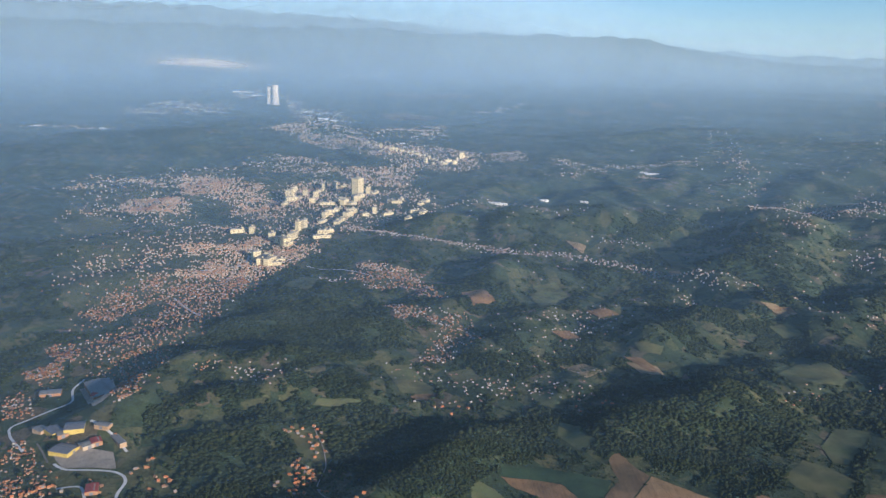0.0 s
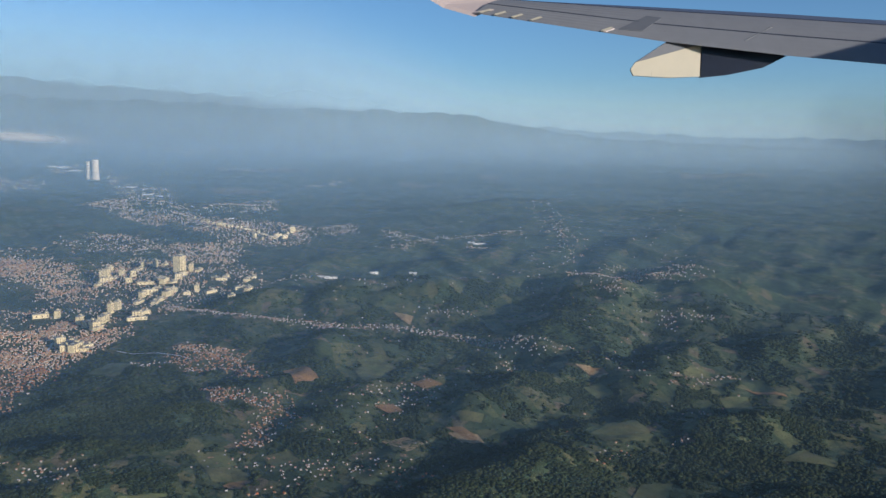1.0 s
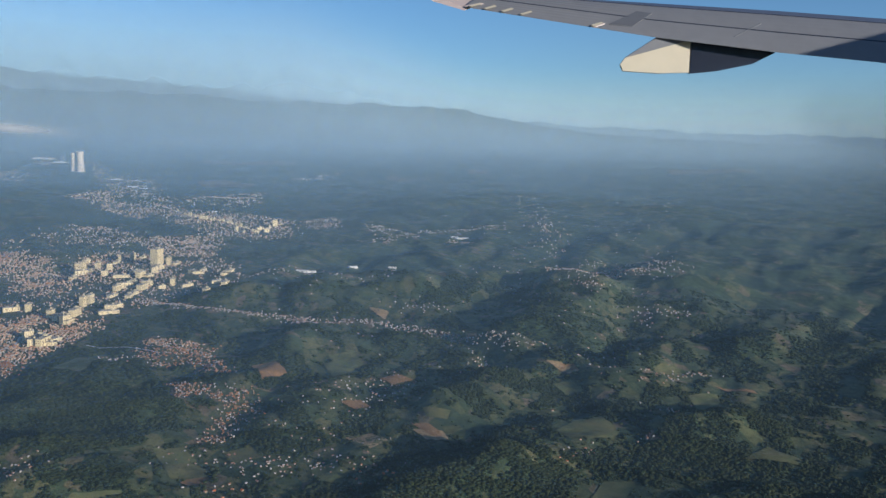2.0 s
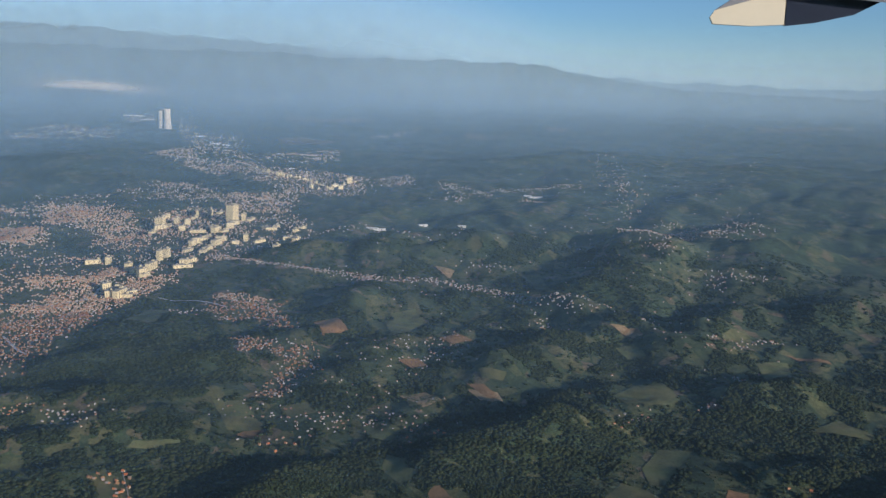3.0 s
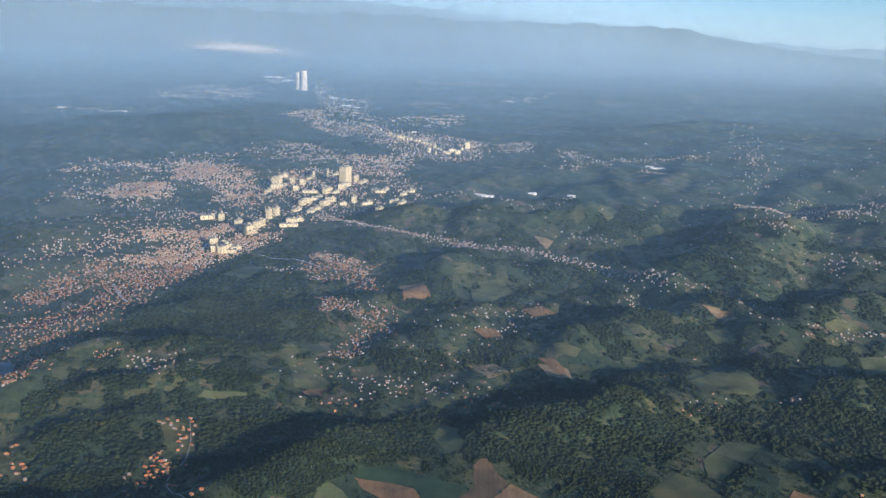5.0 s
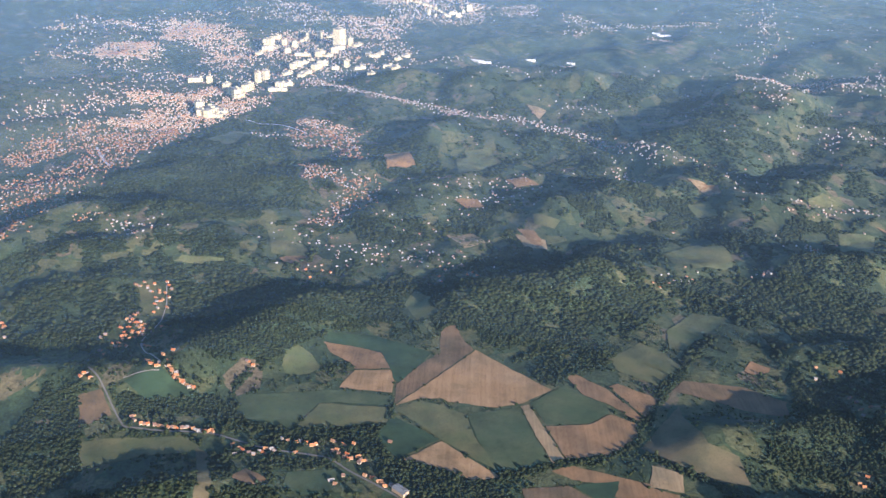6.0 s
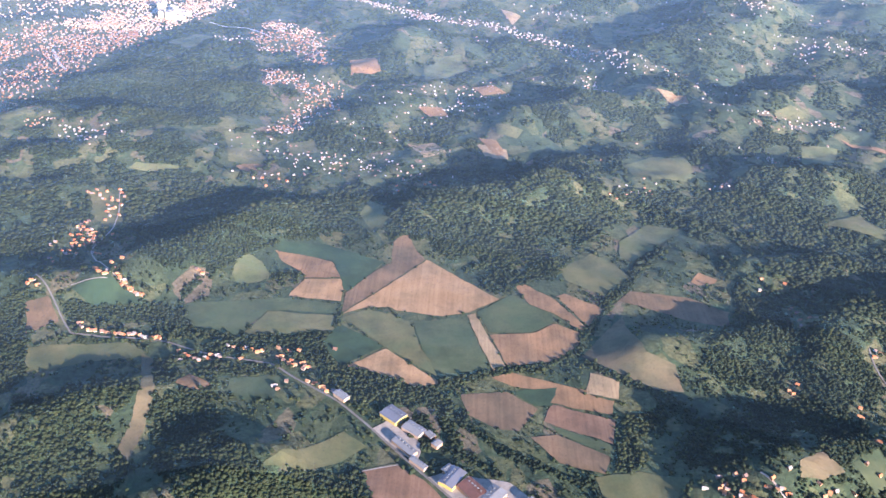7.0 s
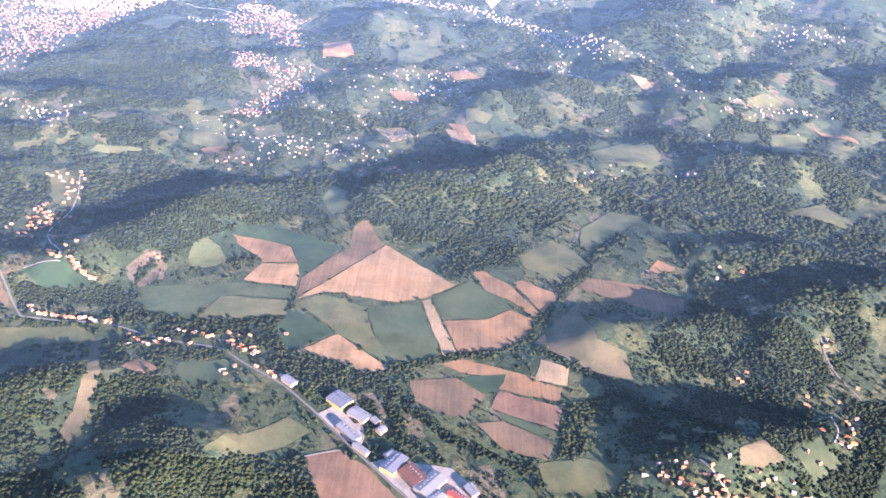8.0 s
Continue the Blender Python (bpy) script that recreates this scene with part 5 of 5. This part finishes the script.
# ---- blocks of flats, works and towers ----
def make_flats(x, y, w, d, h, turn, strips=True):
    flats = tagged(new("apartment_block"), "cream concrete block of flats with a flat roof", "apartment block", "blocks of flats of the town")
    flats.matrix_basis = pose(x, y, z_at(x, y), 0, 0, turn)
    bm = bmesh.new()
    box(bm, 0, 0, -1, w, d, h + 1)
    part("wall", bm, CONCRETE, flats)
    bm = bmesh.new()
    box(bm, 0, 0, h, w + 0.4, d + 0.4, 0.4)
    part("roof", bm, TAR, flats)
    bm = bmesh.new()
    box(bm, w * 0.2, 0, h + 0.4, w * 0.16, d * 0.5, 0.9)
    part("stair_head", bm, CONCRETE, flats)
    bm = bmesh.new()
    box(bm, -w * 0.28, 0, h + 0.4, w * 0.12, d * 0.4, 0.6)
    part("lift_house", bm, TAR, flats)
    if strips:
        for u in (-0.32, -0.06, 0.2, 0.42):
            bm = bmesh.new()
            box(bm, u * w, -d / 2, 0.8, w * 0.07, 0.12, h - 1.4)
            part("loggia_row", bm, SHADED, flats)


def make_town():
    rng = random.Random(7)
    for k, (x, y) in enumerate(BLOCKS_A + BLOCKS_B):
        tall = 17 if math.dist((x, y), TALLEST) < 1 else 2.4 if x > -40 else rng.choice((2.2, 2.6, 3.2, 4.0, 5.2, 7.0)) * rng.uniform(0.8, 1.2)
        wide = 11 if tall == 17 else rng.uniform(4, 7) if tall > 5.5 else rng.uniform(5, 15)
        make_flats(x, y, wide, rng.uniform(3.0, 4.5) if tall < 17 else 8, tall, rng.choice((5, 20, 40, 62, 70, 80)) + rng.uniform(-6, 6))
    for x, y in BLOCKS_FAR:
        make_flats(x, y, rng.choice((2.2, 3, 6)) * rng.uniform(0.8, 1.3), rng.uniform(2.0, 4), rng.choice((2.5, 4, 7)) * rng.uniform(0.8, 1.3), rng.uniform(-40, 40), strips=False)


make_town()


def make_works(kind, x, y, w, d, turn):
    works = tagged(new("factory_hall"), "low works hall with a %s sheet roof" % {"brown": "rusty brown"}.get(kind, kind), "factory", "halls of the works")
    works.matrix_basis = pose(x, y, z_at(x, y), 0, 0, turn)
    h, rise = 0.9 + (0.18 if kind == "pale" else 0.06) * min(w, d), 0.06 * min(w, d)
    along = w >= d
    walls, roof = bmesh.new(), bmesh.new()
    gable(walls, roof, max(w, d), min(w, d), h, rise, 0.1)
    if not along:
        for bm in (walls, roof):
            bmesh.ops.rotate(bm, cent=(0, 0, 0), matrix=Matrix.Rotation(radians(90), 3, "Z"), verts=bm.verts[:])
    part("wall", walls, SHEET["yellow"] if kind in ("grey", "yellow") else SHEET["pale"] if kind == "pale" else PLASTER, works)
    part("roof", roof, SHEET["grey" if kind == "yellow" else kind], works)
    for k in range(-2, 3):
        bm = bmesh.new()
        u = k * max(w, d) * 0.17
        box(bm, u if along else min(w, d) * 0.22, min(w, d) * 0.22 if along else u, h + rise * 0.62, 0.35, 0.35, 0.22)
        part("roof_vent", bm, SHEET["white"], works)
    bm = bmesh.new()
    box(bm, 0, -d / 2, -0.3, min(1.2, w * 0.3), 0.06, h * 0.8 + 0.3)
    part("gate", bm, SHEET["grey"], works)


for works in WORKS:
    make_works(*works)


def make_cooling_tower(x, y, r, h):
    bm = bmesh.new()
    rings = []
    for k in range(17):
        u = k / 16
        q = r * (0.72 + 0.28 * abs(1 - u / 0.72) ** 1.6 if u < 0.72 else 0.72 + 0.08 * ((u - 0.72) / 0.28) ** 1.5)
        rings.append([(q * math.cos(a), q * math.sin(a), -4 + (h + 4) * u) for a in np.linspace(0, 2 * math.pi, 33)[:-1]])
    rings += [[(c[0] * 0.93, c[1] * 0.93, c[2]) for c in rings[-1]], [(c[0] * 0.9, c[1] * 0.9, c[2] - 0.3 * h) for c in rings[-1]]]
    solid(bm, rings)
    ob = tagged(part("cooling_tower", bm, TOWER), "tall pale concrete cooling tower of the power station", "cooling tower", "cooling towers")
    ob.matrix_basis = pose(x, y, z_at(x, y))


for x, y, r, h in ((-503, 2597, 8, 54), (-482, 2588, 13, 60)):
    make_cooling_tower(x, y, r, h)


# ---- trees ----
def crown_lobes(count, seed):
    """A crown of several uneven lobes: corners and triangles."""
    rng = np.random.default_rng(seed)
    bm = bmesh.new()
    bmesh.ops.create_icosphere(bm, subdivisions=1, radius=1.0)
    bm.verts.ensure_lookup_table()
    v0 = np.array([v.co[:] for v in bm.verts])
    f0 = np.array([[v.index for v in f.verts] for f in bm.faces])
    bm.free()
    verts, faces = [], []
    for k in range(count):
        a = 6.283 * k / max(1, count - 1) + rng.uniform(-0.4, 0.4)
        off = np.array([0, 0, 0.25]) if k == 0 else np.array([0.34 * math.cos(a), 0.34 * math.sin(a), rng.uniform(-0.25, 0.1)])
        size = (0.62 if count == 1 else 0.40) * rng.uniform(0.85, 1.2, 3)
        q = v0 * (1 + rng.uniform(-0.28, 0.28, (len(v0), 1))) * size + off
        verts.append(q)
        faces.append(f0 + len(v0) * k)
    return np.concatenate(verts), np.concatenate(faces)


def plant(name, x, y, size, lobes, label, rise):
    """Many crowns in one mesh."""
    rng = np.random.default_rng(len(x))
    shapes = [crown_lobes(lobes, s) for s in range(6)]
    kind = rng.integers(0, 6, len(x))
    verts, faces, count = [], [], 0
    z = height(x, y)
    for k, (v, f) in enumerate(shapes):
        pick = kind == k
        n = int(pick.sum())
        if not n:
            continue
        a, s, tall = rng.uniform(0, 6.283, n), size[pick] * rng.uniform(0.5, 1.6, n), rise * rng.uniform(0.6, 1.0, n) * np.where(rng.uniform(0, 1, n) < 0.06, 1.8, 1.0)
        ca, sa = np.cos(a)[:, None], np.sin(a)[:, None]
        px, py = v[None, :, 0] * ca - v[None, :, 1] * sa, v[None, :, 0] * sa + v[None, :, 1] * ca
        p = np.stack([px * s[:, None] + x[pick][:, None], py * s[:, None] + y[pick][:, None], (v[None, :, 2] + 0.16) * (s * tall)[:, None] + z[pick][:, None]], -1)
        verts.append(p.reshape(-1, 3))
        faces.append((f[None] + len(v) * np.arange(n)[:, None, None]).reshape(-1, 3) + count)
        count += n * len(v)
    tagged(new(name, mesh_from(name, np.concatenate(verts), np.concatenate(faces), [LEAVES], smooth=True)), label, "trees", kind="stuff")


def spread(r0, r1, step, seed, thin=1.0):
    """Jittered places in a wide ring sector ahead, kept where the ground is wooded."""
    rng = np.random.default_rng(seed)
    gx, gy = np.meshgrid(np.arange(-r1, r1 + 120, step), np.arange(60, r1, step))
    x, y = (gx + rng.uniform(-0.5, 0.5, gx.shape) * step).ravel(), (gy + rng.uniform(-0.5, 0.5, gy.shape) * step).ravel()
    r, a = np.hypot(x - 60, y), np.degrees(np.arctan2(x - 60, y))
    keep = (r >= r0) & (r < r1) & (a > -42) & (a < 44) & ((y > 222) | (x > -45)) & ((y > 265) | (x < 112 + 0.62 * y)) & ((y > 122) | (r > 400))
    x, y = x[keep], y[keep]
    c = cover_at(x, y)
    keep = rng.uniform(0, 1, len(x)) < np.where(c > 0.5, 0.55 + 0.45 * c, np.where(c > 0.01, (0.5 * c ** 1.4 + 0.015) * (1.0 if r1 < 300 else 0.6), 0.0)) * thin
    return x[keep], y[keep]


def make_woods():
    for r0, r1, step, size, lobes, rise in ((90, 265, 0.78, 0.92, 2, 0.75), (265, 430, 1.02, 1.12, 1, 0.65), (430, 700, 2.1, 1.7, 1, 0.5)):
        x, y = spread(r0, r1, step, int(r1))
        plant("woodland", x, y, np.full(len(x), size), lobes, "dense broadleaf woodland of dark green crowns", rise)


make_woods()


def make_scrub():
    """Low bushes and rank tufts strewn over the meadows."""
    rng = np.random.default_rng(31)
    gx, gy = np.meshgrid(np.arange(-60, 235, 1.1), np.arange(124, 300, 1.1))
    x, y = (gx + rng.uniform(-0.5, 0.5, gx.shape)).ravel(), (gy + rng.uniform(-0.5, 0.5, gy.shape)).ravel()
    c = cover_at(x, y)
    patchy = 0.25 + 0.9 * waves(x / 5.0, y / 5.0, 6.0)
    keep = (c > 0.01) & (c < 0.5) & (rng.uniform(0, 1, len(x)) < patchy) & (x < 112 + 0.62 * y)
    plant("scrub", x[keep], y[keep], rng.uniform(0.25, 0.6, int(keep.sum())), 1, "low dark bushes strewn over rough meadows", 0.9)


make_scrub()


def make_tree(height_of, seed):
    tree = tagged(new("tree"), "broad leafy tree standing at a field's edge", "tree", "trees beside fields and houses")
    bm = bmesh.new()
    bmesh.ops.create_cone(bm, cap_ends=True, segments=6, radius1=0.09, radius2=0.04, depth=height_of * 0.6, matrix=Matrix.Translation((0, 0, height_of * 0.25)))
    for a in (0.4, 2.4, 4.6):
        m = Matrix.Translation((0, 0, height_of * 0.42)) @ Matrix.Rotation(a, 4, "Z") @ Matrix.Rotation(0.7, 4, "X") @ Matrix.Translation((0, 0, height_of * 0.16))
        bmesh.ops.create_cone(bm, cap_ends=True, segments=5, radius1=0.04, radius2=0.015, depth=height_of * 0.34, matrix=m)
    part("trunk", bm, BARK, tree)
    verts, faces = crown_lobes(6, seed)
    verts = verts * (height_of * 0.62, height_of * 0.62, height_of * 0.62) + (0, 0, height_of * 0.62)
    ob = new("crown", mesh_from("crown", verts, faces, [LEAVES]))
    ob.parent = tree
    return tree


def make_lone_trees():
    rng = random.Random(3)
    kinds = [make_tree(1.0 + 0.14 * k, 20 + k) for k in range(6)]
    near = [(x, y) for x, y, _ in sorted(SPOTS, key=lambda s: math.hypot(s[0] - 75, s[1] - 20))[:220]]
    taken = [(s[0], s[1]) for s in SPOTS]
    spots = []
    while len(spots) < 260:
        x, y = rng.choice(near)
        x, y = x + rng.gauss(0, 3), y + rng.gauss(0, 3)
        if min(math.dist((x, y), q) for q in near) > 0.95 and not any(inside(x, y, f[2]) for f in FIELDS):
            spots.append((x, y))
    for k, (x, y) in enumerate(spots):
        m = pose(x, y, z_at(x, y) - 0.05, 0, 0, rng.uniform(0, 360))
        if k < len(kinds):
            kinds[k].matrix_basis = m
        else:
            copy_thing(rng.choice(kinds), m)


make_lone_trees()


# ---- the wing ----
def make_wing():
    wing = tagged(new("aircraft_wing"), "swept grey aircraft wing with flap fairing and pale tip", "wing")
    eye = Vector((13.8, 0.4, 132.0))
    wing.matrix_basis = Matrix.Translation(eye) @ Matrix.Scale(1.5, 4) @ Matrix.Translation(-eye)
    rear = [(658, 3150, 676), (804, 3100, 636), (1486, 2850, 532), (1891, 2700, 485), (2216, 2580, 456), (2657, 2450, 415)]
    front = [(817, 3250, 736), (989, 3230, 721), (1512, 3060, 698), (2016, 2900, 674), (2377, 2790, 654), (2846, 2650, 630)]

    def strip(name, u0, u1, lift, thick, material, first=1, label=""):
        bm = bmesh.new()
        rings = []
        for t, l in list(zip(rear, front))[first:]:
            t, l = Vector(t), Vector(l)
            bulge = lambda u: Vector((0, 0, 26 * math.sin(math.pi * min(1, u * 0.9 + 0.08)) ** 0.8))
            us = [u0 + (u1 - u0) * k / 5 for k in range(6)]
            top = [t.lerp(l, u) + bulge(u) + Vector((0, 0, lift)) for u in us]
            low = [t.lerp(l, u) + bulge(u) - Vector((0, 0, thick * max(0.15, math.sin(math.pi * min(1, max(0, u)))))) for u in reversed(us)]
            rings.append(top + low)
        solid(bm, rings)
        return part(name, bm, material, wing, label)

    strip("flap", 0.0, 0.34, 0, 12, WING, label="grey trailing edge flap")
    strip("wing_box", 0.345, 0.80, 0, 34, WING)
    strip("slat", 0.805, 1.0, 0, 26, WING_EDGE, label="dull metal leading edge slat")

    strip("seam", 0.335, 0.35, 1.5, 2, SHADE_AND_SEAM)
    strip("seam", 0.795, 0.81, 1.5, 2, SHADE_AND_SEAM)

    def plate(name, sections, material, label=""):
        bm = bmesh.new()
        solid(bm, sections)
        return part(name, bm, material, wing, label)

    # winglet rising from the tip
    plate("winglet", [[(804, 3100, 630), (989, 3230, 716), (1000, 3236, 728), (815, 3106, 645)], [(690, 3140, 662), (850, 3240, 740), (858, 3246, 752), (700, 3146, 676)], [(560, 3170, 735), (640, 3250, 850), (648, 3256, 862), (568, 3176, 750)]], WHITE, "pale painted wing tip")
    # flap track fairing: pale rear cone, and front shell with its shade painted navy
    back = 60
    side = [(1350, 2860, 434), (1366, 2860, 459), (1500, 2860, 501), (1621, 2840, 537), (1623, 2840, 416), (1500, 2850, 408), (1362, 2860, 411)]
    side = [(x, 2860 - 0.074 * (x - 1350), z) for x, y, z in side]
    plate("fairing_tail", [side, [(x + 24, y + back, z + 4) for x, y, z in side]], CREAM, "cream painted tail of the flap fairing")
    shell = [(1624, 2838, 534), (1770, 2790, 524), (1918, 2740, 496), (1840, 2780, 452), (1722, 2800, 424), (1626, 2838, 412)]
    shell = [(x, 2838 - 0.333 * (x - 1624), z) for x, y, z in shell]
    plate("fairing_shell", [shell, [(x + 24, y + back, z + 4) for x, y, z in shell]], SHADE_AND_SEAM, "front shell of the flap fairing with its shade painted dark")
    lid = [(1366, 2858, 459), (1495, 2858, 544), (1560, 2850, 546), (1620, 2838, 536)]
    plate("fairing_lid", [lid, [(x + 24, y + back, z + 6) for x, y, z in lid]], WING, "grey upper skin of the flap fairing")
    # panels and gaps lying on the upper skin, then the static wicks
    def on(k, u, v):
        p = Vector(rear[k]).lerp(Vector(rear[k + 1]), u).lerp(Vector(front[k]).lerp(Vector(front[k + 1]), u), v)
        return p + Vector((0, 0, 26 * math.sin(math.pi * min(1, v * 0.9 + 0.08)) ** 0.8))

    for name, k, corners, material, label in (
            ("spoiler", 1, ((0.755, 0.09), (0.88, 0.12), (1.02, 0.50), (0.93, 0.51)), WING_DARK, "dark grey spoiler panel"),
            ("aileron_gap", 1, ((0.672, 0.0), (0.688, 0.0), (0.735, 0.09), (0.722, 0.09)), WHITE, "pale sealed gap beside the aileron"),
            ("aileron_gap", 1, ((0.0, 0.0), (0.014, 0.0), (0.075, 0.14), (0.058, 0.14)), WHITE, "pale sealed gap beside the aileron"),
            ("panel_joint", 2, ((0.66, 0.16), (0.666, 0.16), (0.885, 0.5), (0.88, 0.5)), WING_DARK, "")):
        ring = [on(k, u, v) for u, v in corners]
        plate(name, [[p + Vector((0, 0, 0.5)) for p in ring], [p + Vector((0, 0, 4)) for p in ring]], material, label)
    for u in (0.02, 0.10, 0.19, 0.29, 0.66):
        bm = bmesh.new()
        p = Vector(rear[1]).lerp(Vector(rear[2]), u) + Vector((0, 0, 3))
        q = p + Vector((46, 10, 22))
        p = p + Vector((0, -6, 6))
        solid(bm, [[p + Vector((0, 0, -3)), p + Vector((0, 0, 5)), p + Vector((8, -8, 0))], [q + Vector((0, 0, -3)), q + Vector((0, 0, 5)), q + Vector((8, -8, 0))]])
        part("static_wick", bm, CREAM, wing)


make_wing()


def make_fuselage_stub():
    """Added hull stub, out of view and sunward: its shade lies across the wing's root."""
    hull = tagged(new("aircraft_fuselage"), "unseen pale fuselage stub set sunward to shade the wing root", "fuselage")
    eye = Vector((13.8, 0.4, 132.0))
    hull.matrix_basis = Matrix.Translation(eye) @ Matrix.Scale(1.5, 4) @ Matrix.Translation(-eye)
    root, along = Vector((1948, 2679, 480)), Vector((344, 0, 95)).normalized()
    down = along.cross(toward).normalized()
    start = root + down * 250 + toward * 1500
    side = down.cross(along)
    bm = bmesh.new()
    rings = []
    for at, r in ((-170, 205), (-120, 240), (-40, 250), (300, 250), (700, 250), (1000, 248), (1150, 225), (1250, 170), (1300, 80)):
        rings.append([start + along * at + (down * math.cos(a) + side * math.sin(a)) * r for a in np.linspace(0, 2 * math.pi, 33)[:-1]])
    solid(bm, rings)
    part("hull", bm, WHITE, hull)


make_fuselage_stub()
